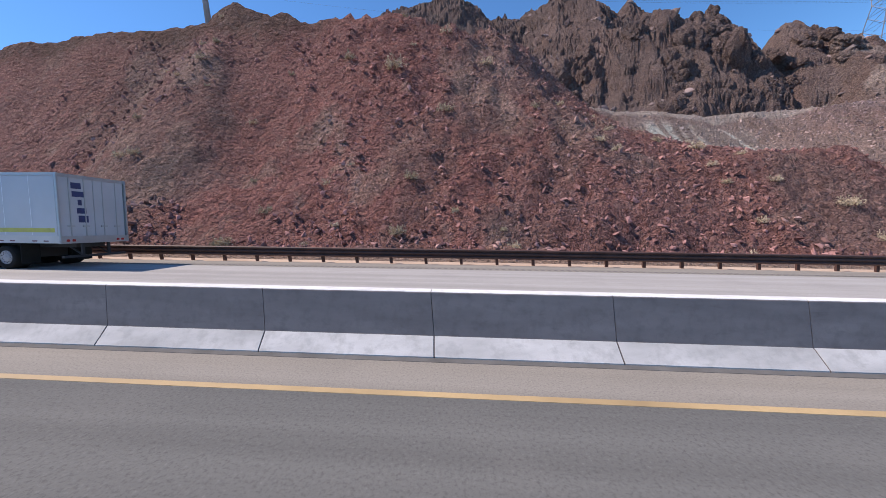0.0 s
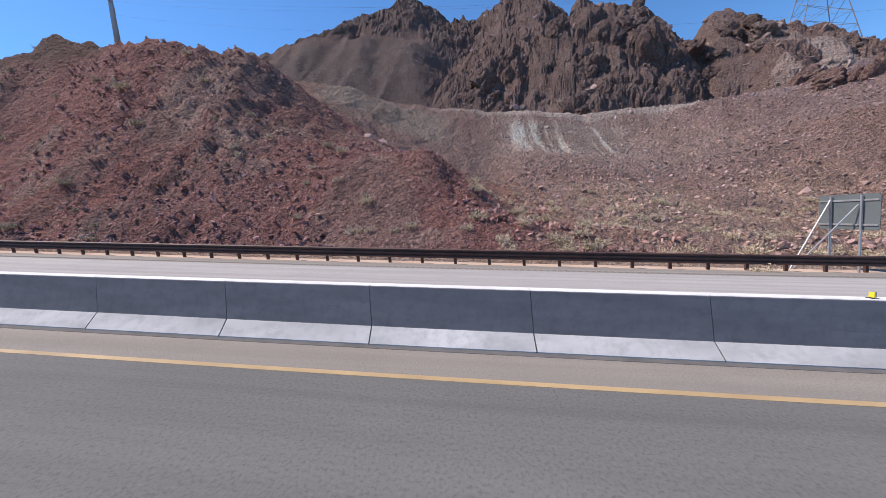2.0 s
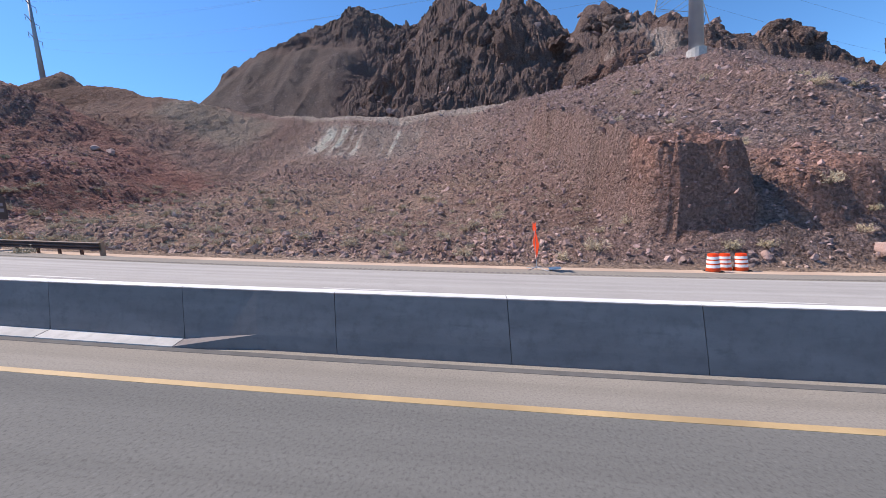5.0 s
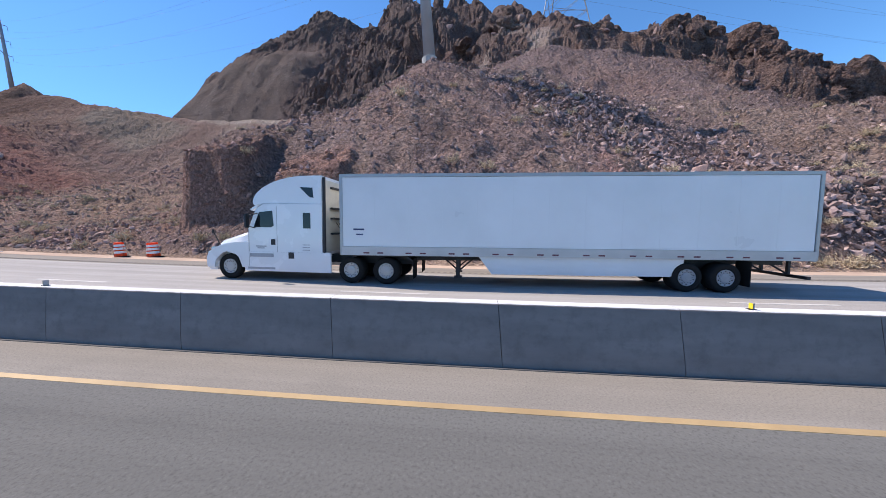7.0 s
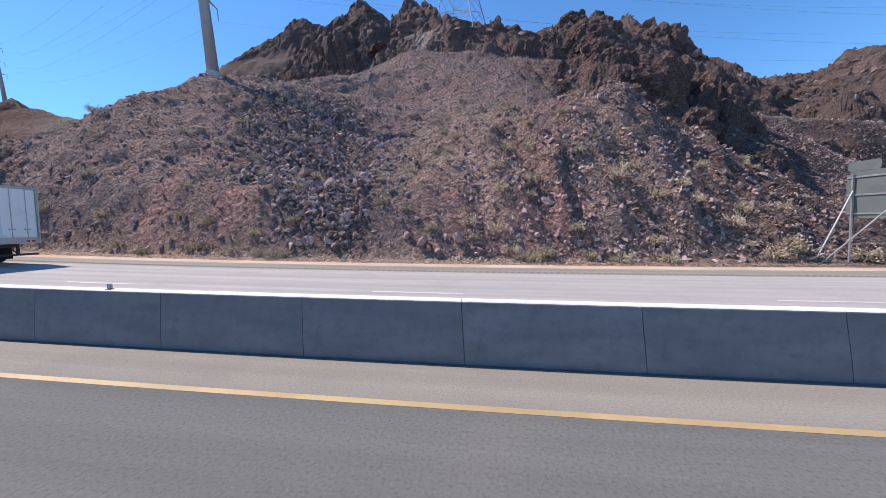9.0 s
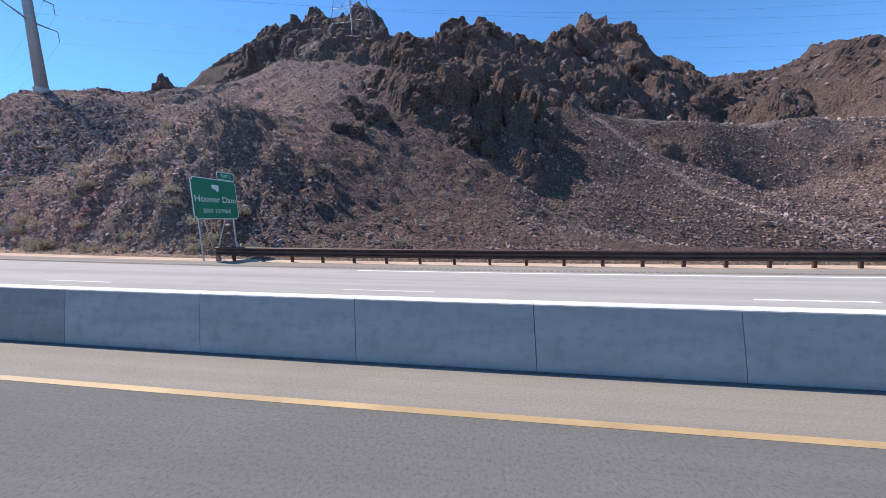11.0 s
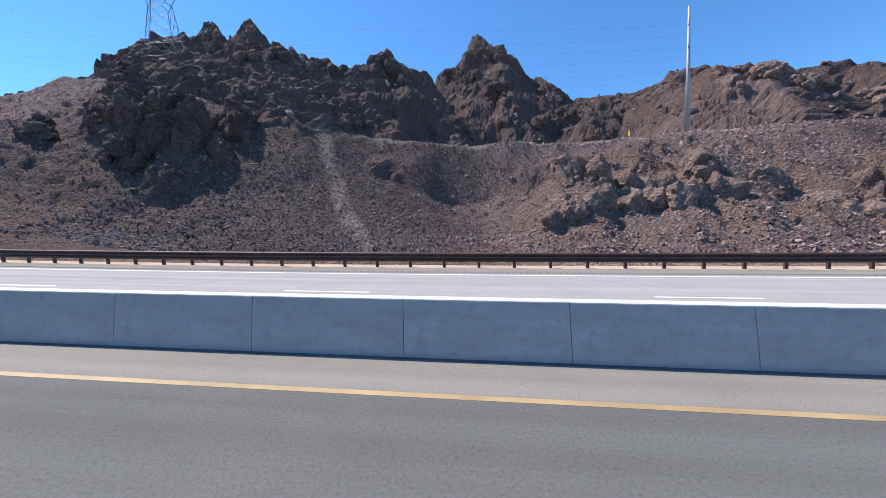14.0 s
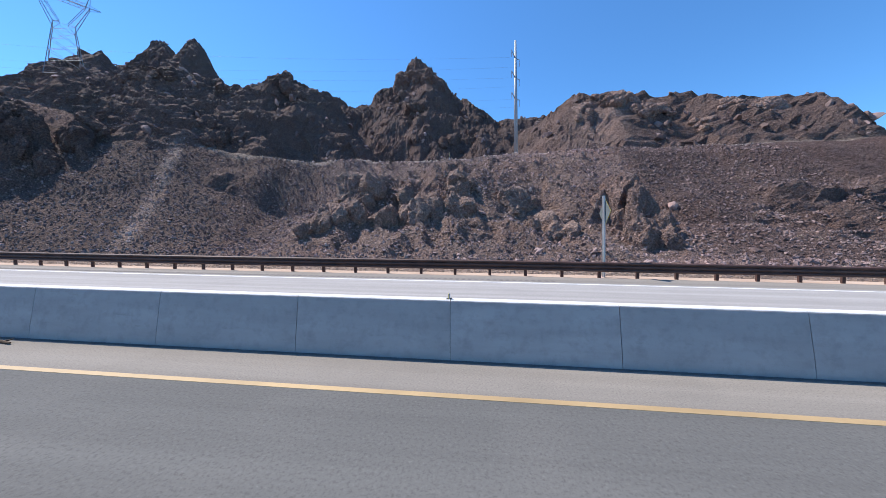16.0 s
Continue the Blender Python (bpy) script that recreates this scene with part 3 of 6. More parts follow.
def prism(bm, profile, y0, y1):
    """A side profile (x, z) drawn out from y0 to y1."""
    a = [bm.verts.new((x, y0, z)) for x, z in profile]
    b = [bm.verts.new((x, y1, z)) for x, z in profile]
    n = len(profile)
    for k in range(n):
        bm.faces.new((a[k], a[(k + 1) % n], b[(k + 1) % n], b[k]))
    bm.faces.new(a)
    bm.faces.new(b[::-1])
    return bm


def lathe(bm, profile, axis="Y", sides=28):
    """(radius, along) turned round an axis."""
    rings = []
    for r, h in profile:
        ring = []
        for k in range(sides):
            c, s_ = r * math.cos(k * math.tau / sides), r * math.sin(k * math.tau / sides)
            ring.append(bm.verts.new((c, h, s_) if axis == "Y" else (c, s_, h)))
        rings.append(ring)
    for p, q in zip(rings, rings[1:]):
        for k in range(sides):
            bm.faces.new((p[k], p[(k + 1) % sides], q[(k + 1) % sides], q[k]))
    bm.faces.new(rings[0])
    bm.faces.new(rings[-1][::-1])
    return bm


def rounded(bm, offset, segments=3, angle=0.5):
    es = [e for e in bm.edges if len(e.link_faces) == 2 and e.calc_face_angle(0) > angle]
    bmesh.ops.bevel(bm, geom=es, offset=offset, segments=segments, affect="EDGES", clamp_overlap=True)
    return bm


def along(bm, s0, s1, section, step=2.0):
    """A closed section (L, h) carried along the road from s0 to s1."""
    n = max(1, int(math.ceil((s1 - s0) / step)))
    rings = [[bm.verts.new(on_road(s0 + (s1 - s0) * k / n, L, h)) for L, h in section] for k in range(n + 1)]
    m = len(section)
    for p, q in zip(rings, rings[1:]):
        for k in range(m):
            bm.faces.new((p[k], q[k], q[(k + 1) % m], p[(k + 1) % m]))
    bm.faces.new(rings[0])
    bm.faces.new(rings[-1][::-1])
    return bm


# ---- the paving ----
def road_material(name, a, b_, streak, rough=0.86, fine=26.0):
    """Worn paving: the surface's own coordinates run along (u) and across (v) the road in metres."""
    m, n, l, b = material(name, rough)
    at = n.new("ShaderNodeAttribute")
    at.attribute_name = "lane"
    mp = n.new("ShaderNodeMapping")
    mp.inputs["Scale"].default_value = (0.04, 1.6, 1)
    l.new(at.outputs["Vector"], mp.inputs["Vector"])
    v = at.outputs["Vector"]
    tracks, blotch, grain = noise_tex(n, l, mp.outputs[0], 1.0, 4), noise_tex(n, l, v, 0.55, 6, 0.6), noise_tex(n, l, v, fine, 3, 0.75)
    base = mixed(n, l, remap(n, l, tracks, 0.36, 0.64, 0, 1), a, b_)
    base = mixed(n, l, remap(n, l, blotch, 0.5, 0.72, 0, 0.35), base, streak)
    base = mixed(n, l, remap(n, l, grain, 0.32, 0.50, 0.5, 0), base, tuple(c * 0.5 for c in a))
    base = mixed(n, l, remap(n, l, grain, 0.58, 0.74, 0, 0.3), base, tuple(min(1, c * 1.7) for c in b_))
    l.new(base, b.inputs["Base Color"])
    bumped(n, l, b, grain, 0.35, 0.008)
    return m


ASPHALT = road_material("worn asphalt", (0.122, 0.121, 0.114), (0.150, 0.149, 0.140), (0.176, 0.170, 0.157))
SHOULDER = road_material("pale shoulder", (0.225, 0.206, 0.180), (0.275, 0.253, 0.222), (0.17, 0.158, 0.142), fine=34.0)
FAR_LANES = road_material("pale lanes", (0.31, 0.298, 0.282), (0.385, 0.37, 0.352), (0.26, 0.248, 0.236), fine=30.0)
DIRT_EDGE = two_tone("dusty verge", (0.42, 0.31, 0.24), (0.52, 0.40, 0.31), 0.4, 0.95, 8.0, 0.7, 0.03)
YELLOW = plain("worn yellow paint", (0.42, 0.295, 0.15), 0.6, vary=0.22, scale=0.8, fine=30.0)
WORN_WHITE = plain("worn road paint", (0.50, 0.485, 0.46), 0.7, vary=0.14, scale=1.2, fine=24.0)
WHITE = plain("road paint white", (0.80, 0.79, 0.76), 0.6, vary=0.10, scale=0.8, fine=30.0)


def paving(name, mat, s0, s1, L0, L1, h, label, step=2.0, across=4, dip=None):
    """A thick slab of paving laid along the road."""
    n = int((s1 - s0) / step)
    verts, uv, faces = [], [], []
    Ls = [L0 + (L1 - L0) * k / across for k in range(across + 1)]
    for i in range(n + 1):
        s = s0 + (s1 - s0) * i / n
        for L in (Ls[0], *Ls, Ls[-1]):
            verts.append(on_road(s, L, h))
            uv.append((s, L, 0))
        verts[-1].z -= 0.25
        verts[-(across + 3)].z -= 0.25
    w = across + 3
    for i in range(n):
        for k in range(w - 1):
            faces.append((i * w + k, (i + 1) * w + k, (i + 1) * w + k + 1, i * w + k + 1))
    me = bpy.data.meshes.new(name)
    me.from_pydata(verts, [], faces)
    at = me.attributes.new("lane", "FLOAT_VECTOR", "POINT")
    at.data.foreach_set("vector", np.array(uv, np.float32).ravel())
    me.materials.append(mat)
    return tagged(new(name, me), label, kind="structure")


S0, S1 = -190.0, 560.0
paving("road", ASPHALT, S0, S1, -9.0, 3.54, 0.0, "grey worn asphalt lane of a divided highway")
paving("road_shoulder_inner", SHOULDER, S0, S1, 3.54, 5.0, 0.0, "pale inner shoulder beside the concrete barrier", across=2)
paving("road_far", FAR_LANES, S0, S1, 5.0, 14.15, 0.0, "pale sunlit lanes of the opposite roadway")
paving("road_shoulder_outer", SHOULDER, S0, S1, 14.15, 16.05, 0.0, "pale outer shoulder with rumble strip", across=2)
paving("pavement_edge", DIRT_EDGE, S0, S1, 16.05, 17.6, -0.05, "dusty gravel verge at the foot of the slope", across=2)
paving("road_verge", DIRT_EDGE, S0, S1, -14.0, -9.0, -0.05, "gravel verge", across=2)


def line(name, mat, s0, s1, L, width, label):
    bm = bmesh.new()
    along(bm, s0, s1, [(L - width / 2, -0.01), (L + width / 2, -0.01), (L + width / 2, 0.006), (L - width / 2, 0.006)], 1.5)
    return tagged(part(name, bm, mat), label, kind="structure")


line("road_line_yellow", YELLOW, -150, 460, 3.60, 0.11, "worn yellow edge line on the asphalt")
line("road_line_white", WHITE, 196, 460, 13.75, 0.14, "white edge line of the opposite roadway")
line("road_line_white", WHITE, -150, 460, 6.0, 0.12, "white inner edge line of the opposite roadway")
for k in range(-9, 32):
    line("road_line_dash", WORN_WHITE if k < 15 else WHITE, 231.6 - 205 + (k - 16) * 12.19 + 195, 231.6 - 205 + (k - 16) * 12.19 + 198.05, 9.75, 0.13, "short white lane line dash")
# shade inside the grooves painted as dark slabs level with the paving
RECESS_SHADE = plain("recess shade", (0.17, 0.158, 0.148), 0.9)
rumble = thing("rumble_strip", Matrix(), "row of milled grooves along the road shoulder", "rumble strip", kind="structure")
_groove = boxed(-0.075, 0.075, -0.16, 0.16, -0.02, 0.008)
_first = part("groove", _groove, RECESS_SHADE, rumble)
_first.matrix_local = tilted(-22, 14.48)
for k in range(1, 299):
    shared("groove", _first.data, rumble, tilted(-22 + k * 0.30 + (62 if k > 125 else 0) + (55 if k > 210 else 0), 14.48))
_bm = bmesh.new()
for k in range(0, 1120):
    s = -24 + k * 0.30
    if -22.2 < s < 15.4 or 77.5 < s < 103.2 or 158.0 < s < 184.8:
        continue
    p = [on_road(s + a, 14.48 + c, 0.008) for a, c in ((-0.075, -0.16), (0.075, -0.16), (0.075, 0.16), (-0.075, 0.16))]
    _bm.faces.new([_bm.verts.new(q) for q in p])
tagged(part("groove_rest", _bm, RECESS_SHADE, rumble), kind="stuff")


# ---- the median barrier, cast in short lengths ----
def concrete(name, a, b_, rough=0.85):
    m, n, l, b = material(name, rough)
    v = n.new("ShaderNodeTexCoord").outputs["Object"]
    w = n.new("ShaderNodeTexCoord").outputs["Generated"]
    oi = n.new("ShaderNodeObjectInfo")
    ad = n.new("ShaderNodeVectorMath")
    ad.operation = "ADD"
    l.new(v, ad.inputs[0])
    l.new(oi.outputs["Random"], ad.inputs[1])
    sc = n.new("ShaderNodeMapping")
    sc.inputs["Scale"].default_value = (0.8, 0.8, 3.0)
    l.new(ad.outputs[0], sc.inputs["Vector"])
    big, mid, small = noise_tex(n, l, sc.outputs[0], 0.9, 5), noise_tex(n, l, v, 5.0, 5, 0.65), noise_tex(n, l, v, 45, 3)
    base = mixed(n, l, remap(n, l, big, 0.35, 0.65, 0, 1), a, b_)
    base = mixed(n, l, remap(n, l, mid, 0.48, 0.72, 0, 0.5), base, tuple(c * 0.68 for c in a))
    base = mixed(n, l, remap(n, l, oi.outputs["Random"], 0, 1, 0, 0.22), base, tuple(c * 0.8 for c in a))
    sx = n.new("ShaderNodeSeparateXYZ")
    l.new(v, sx.inputs[0])
    scuff = noise_tex(n, l, sc.outputs[0], 3.0, 6, 0.7)
    base = mixed(n, l, remap(n, l, scuff, 0.6, 0.72, 0, 0.3), base, tuple(c * 0.55 for c in a))
    l.new(base, b.inputs["Base Color"])
    bumped(n, l, b, small, 0.25, 0.006)
    return m


CONCRETE = concrete("weathered concrete", (0.196, 0.176, 0.174), (0.258, 0.234, 0.230))
CONCRETE_MID = concrete("mid-tone concrete", (0.255, 0.240, 0.234), (0.325, 0.308, 0.301))
CONCRETE_LIGHT = concrete("lighter concrete", (0.335, 0.315, 0.310), (0.405, 0.384, 0.378))
# paler concrete: sunlight on the wall's top put into its colour
SUNLIT_TOP = concrete("sunlit top concrete", (0.62, 0.61, 0.595), (0.74, 0.73, 0.71))
# scuffed, and pale because the sun on the sloping foot is painted in
SUNLIT_FOOT = concrete("scuffed sunlit foot concrete", (0.40, 0.395, 0.385), (0.58, 0.57, 0.555))
# for the real joints and for the shadow painted along the base
JOINT_AND_SHADE = plain("joint filler and shade line", (0.13, 0.125, 0.12), 0.9)
barrier = thing("median_barrier", Matrix(), "long grey cast concrete median barrier with dark joints", "barrier", kind="structure")
JOINT_KNOTS = ((-25, 0, 21, 47, 63, 81, 104, 130), (-69.2, -0.59, 57.39, 129.04, 172.02, 222.05, 285.68, 357.0))


def joint_at(k):
    """Where along the road the k-th joint of the barrier lies."""
    return float(np.interp(k, *JOINT_KNOTS))


def foot_height(s):
    """Height of the splayed foot, which dies out along the wall."""
    return float(np.interp(s, (30, 66, 100), (0.24, 0.15, 0.0)))


_sections = {}
for k in range(-24, 130):
    a, SEGMENT = joint_at(k), joint_at(k + 1) - joint_at(k)
    m = tilted(a + SEGMENT / 2, 4.8)
    turn_back = m.inverted()
    bm = bmesh.new()
    rings = []
    cuts = (a + 0.005, a + SEGMENT / 2, a + SEGMENT - 0.005)
    for s in cuts:
        f = foot_height(s)
        sec = [(4.56, 0.0), (4.56, 0.045), (4.78 + 0.02 * (f < 0.02), 0.05 + f + 0.001), (4.865, 0.965), (4.885, 0.98), (5.085, 0.98), (5.105, 0.965), (5.20, 0.05), (5.24, 0.0)]
        if f < 0.05:
            sec[0], sec[1], sec[2] = (4.735, 0.0), (4.738, 0.03), (4.76, 0.25)
        rings.append([bm.verts.new(turn_back @ on_road(s, L, h)) for L, h in sec])
    for p, q in zip(rings, rings[1:]):
        for j in range(len(p)):
            bm.faces.new((p[j], q[j], q[(j + 1) % len(p)], p[(j + 1) % len(p)]))
    bm.faces.new(rings[0])
    bm.faces.new(rings[-1][::-1])
    # the wall's concrete gets lighter in two steps along the road
    seg = part("barrier_segment", bm, CONCRETE if a < 178 else CONCRETE_MID if a < 192 else CONCRETE_LIGHT, barrier)
    seg.matrix_local = m
    # thin skin over the top that carries the painted sunlight
    cap = part("cap", along(bmesh.new(), a + 0.005, a + SEGMENT - 0.005, [(4.872, 0.976), (4.89, 0.988), (5.08, 0.988), (5.098, 0.976)], 1.5), SUNLIT_TOP, seg, "top of the wall, coloured pale as if in full sun")
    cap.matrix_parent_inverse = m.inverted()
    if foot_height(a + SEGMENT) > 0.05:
        # skin over the splayed foot, its sunlit look put into the colour
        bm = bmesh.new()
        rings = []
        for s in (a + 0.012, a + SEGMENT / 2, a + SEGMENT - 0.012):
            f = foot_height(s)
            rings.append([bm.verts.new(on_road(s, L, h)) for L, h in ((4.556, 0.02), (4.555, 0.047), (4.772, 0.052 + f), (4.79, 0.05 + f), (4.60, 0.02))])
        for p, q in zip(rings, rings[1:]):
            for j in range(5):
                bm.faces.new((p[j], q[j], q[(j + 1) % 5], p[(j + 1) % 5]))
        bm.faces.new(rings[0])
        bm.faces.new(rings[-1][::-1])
        foot = part("foot", bm, SUNLIT_FOOT, seg, "splayed foot of the wall, coloured pale as if sunlit")
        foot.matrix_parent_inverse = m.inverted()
_bm = bmesh.new()
for k in range(-24, 131):
    a = joint_at(k)
    along(_bm, a - 0.004, a + 0.004, [(4.75, 0.0), (4.812, 0.4), (4.88, 0.97), (5.08, 0.97), (5.19, 0.0)], 1)
part("joint", _bm, JOINT_AND_SHADE, barrier, "dark joint filler and shade line between barrier lengths")
# dark strips that paint the wall's thin shadow on the shoulder
part("foot_shade_line", along(bmesh.new(), -60, 100, [(4.47, 0.0), (4.555, 0.0), (4.555, 0.03), (4.47, 0.006)], 2), JOINT_AND_SHADE, barrier, "dark painted shadow line under the splayed foot")
tagged(part("barrier_base_shade", along(bmesh.new(), 100, 366, [(4.66, 0.0), (4.72, 0.0), (4.72, 0.012), (4.66, 0.012)], 2), JOINT_AND_SHADE, barrier), "dark painted shadow line at the foot of the barrier")


# ---- guard rails of rusted steel ----
RUST = two_tone("weathering steel", (0.055, 0.026, 0.020), (0.092, 0.043, 0.032), 1.5, 0.7, 40, 0.3, 0.004)
_w = [(0.0, -0.255), (0.08, -0.21), (0.08, -0.15), (0.0, -0.10), (0.0, -0.09), (0.08, -0.04), (0.08, 0.04), (0.0, 0.09), (0.0, 0.10), (0.08, 0.15), (0.08, 0.21), (0.0, 0.255)]


def rail_section(L, mid):
    front = [(L + 0.085 - x, mid + z) for x, z in _w]
    return front + [(p[0] + 0.006, p[1]) for p in front[::-1]]


def guard_rail(s0, s1, near, far, label):
    rail = thing("guard_rail", Matrix(), label, "guard rail", "guard rails of the far roadway")
    s = s0
    while s < s1 - 0.5:
        e = min(s + 3.81, s1)
        part("beam", along(bmesh.new(), s, e + 0.05, rail_section(16.30 + 0.004 * (int(s) % 2), 0.545), 1.9), RUST, rail)
        s = e
    post = boxed(-0.075, 0.075, -0.05, 0.05, -0.25, 0.70)
    first = part("post", post, RUST, rail)
    block = None
    k, s = 0, s0 + 0.95
    while s < s1:
        m = turned(s, 16.60)
        if k == 0:
            first.matrix_local = m
            block = part("spacer_block", boxed(-0.07, 0.07, -0.14, 0.05, 0.44, 0.75), RUST, rail)
            block.matrix_local = turned(s, 16.50)
        else:
            shared("post", first.data, rail, m)
            shared("spacer_block", block.data, rail, turned(s, 16.50))
        s, k = s + 1.905, k + 1
    for end, on in ((s0, near), (s1, far)):
        if on:
            cap = part("end_post", boxed(-0.1, 0.1, -0.1, 0.1, -0.2, 0.80, 0.012), plain("grey timber", (0.30, 0.21, 0.15), 0.9), rail, "square weathered end post")
            cap.matrix_local = turned(end, 16.5)
    return rail


guard_rail(-66.0, 68.3, False, True, "dark rusted steel guard rail along the red slope")
guard_rail(186.0, 360.0, True, False, "dark rusted steel guard rail along the talus slope")

# ---- paints and metals ----
GALV = plain("galvanised steel", (0.42, 0.43, 0.44), 0.5, 0.6, vary=0.12, scale=1.5)
ALU = plain("sheet aluminium", (0.14, 0.165, 0.165), 0.6, 0.2, vary=0.10, scale=1.2)
TRUCK_WHITE = plain("white truck paint", (0.78, 0.79, 0.80), 0.25, vary=0.04, scale=0.7, bump=0.0, coat=0.6)
TRAILER_WHITE = plain("white trailer sheet", (0.72, 0.74, 0.76), 0.35, vary=0.05, scale=0.5, bump=0.05)
RUBBER = plain("black rubber", (0.022, 0.022, 0.022), 0.85)
BLACK = plain("black steel", (0.025, 0.025, 0.027), 0.6)
CHROME = plain("bright metal", (0.75, 0.75, 0.74), 0.22, 0.95, vary=0.06)
CREAM = plain("cream panel", (0.62, 0.60, 0.50), 0.6, vary=0.08)
ALLOY = plain("dull alloy", (0.50, 0.50, 0.49), 0.4, 0.35, vary=0.1)
RAIL_GREY = plain("dusty white rail", (0.50, 0.49, 0.48), 0.5, vary=0.12, scale=1.0)
GREY_TRIM = plain("grey trim", (0.35, 0.36, 0.38), 0.5, 0.2)
TINT, _tn, _tl, _tb = material("tinted window", 0.06)
_tb.inputs["Base Color"].default_value = (0.012, 0.015, 0.018, 1)
ORANGE = plain("orange sheeting", (0.86, 0.10, 0.022), 0.55, vary=0.08)


def let_light_through(m, colour, share):
    """Thin plastic and fabric that glow when the sun stands behind them."""
    n, l = m.node_tree.nodes, m.node_tree.links
    tr, mx = n.new("ShaderNodeBsdfTranslucent"), n.new("ShaderNodeMixShader")
    tr.inputs[0].default_value, mx.inputs[0].default_value = (*colour, 1), share
    l.new(n["Principled BSDF"].outputs[0], mx.inputs[1])
    l.new(tr.outputs[0], mx.inputs[2])
    l.new(mx.outputs[0], n["Material Output"].inputs[0])


let_light_through(ORANGE, (0.95, 0.16, 0.03), 0.45)
SIGN_GREEN = plain("green sign sheeting", (0.010, 0.19, 0.105), 0.5, vary=0.08)
SIGN_BROWN = plain("brown sign sheeting", (0.085, 0.050, 0.040), 0.55, vary=0.1)
SIGN_WHITE = plain("sign white", (0.75, 0.75, 0.73), 0.5, vary=0.04, bump=0)
DULL = plain("faded sign lettering", (0.30, 0.24, 0.24), 0.6, vary=0.08)
AMBER = plain("amber lens", (0.75, 0.30, 0.03), 0.4)
DUSTY_TRAILER = plain("dusty grey-white sheet", (0.46, 0.47, 0.50), 0.45, vary=0.08, scale=0.5, bump=0.05)
DARK_TAPE = plain("dark red tape", (0.13, 0.03, 0.05), 0.5)
RED_LENS = plain("red lens", (0.45, 0.02, 0.02), 0.35)
YELLOW_SIGN = plain("yellow sheeting", (0.80, 0.60, 0.03), 0.5)
DECAL_BLUE = plain("dark blue decal", (0.03, 0.045, 0.13), 0.4)
DECAL_GREEN = plain("yellow green decal", (0.42, 0.40, 0.06), 0.4)


def wheel(parent, x, y, rim_mat, dual=True, r=0.51):
    """A truck wheel, its outer face towards +y when y is positive."""
    side = 1 if y > 0 else -1
    w = 0.56 if dual else 0.28
    t = [(0.30, -w), (r - 0.05, -w), (r - 0.01, -w + 0.04), (r, -w / 2), (r - 0.01, -0.04), (r - 0.05, 0.0), (0.31, -0.01), (0.29, -0.05)]
    tyre = part("tyre", lathe(bmesh.new(), t), RUBBER, parent, shade=True)
    tyre.matrix_local = pose(x, y, r, 0, 0, 0 if side > 0 else 180)
    rim = part("rim", lathe(bmesh.new(), [(0.285, -0.14), (0.29, -0.015), (0.275, -0.008), (0.26, -0.03), (0.17, -0.045), (0.15, -0.02), (0.07, -0.01), (0.05, 0.0)], sides=20), rim_mat, tyre)
    nuts = bmesh.new()
    for k in range(10):
        a = k * math.tau / 10
        rod(nuts, (0.185 * math.cos(a), -0.06, 0.185 * math.sin(a)), (0.185 * math.cos(a), -0.03, 0.185 * math.sin(a)), 0.014, sides=6)
        rod(nuts, (0.232 * math.cos(a + 0.3), -0.05, 0.232 * math.sin(a + 0.3)), (0.232 * math.cos(a + 0.3), -0.030, 0.232 * math.sin(a + 0.3)), 0.024, sides=8)
    part("wheel_nuts", nuts, BLACK, tyre)
    return tyre


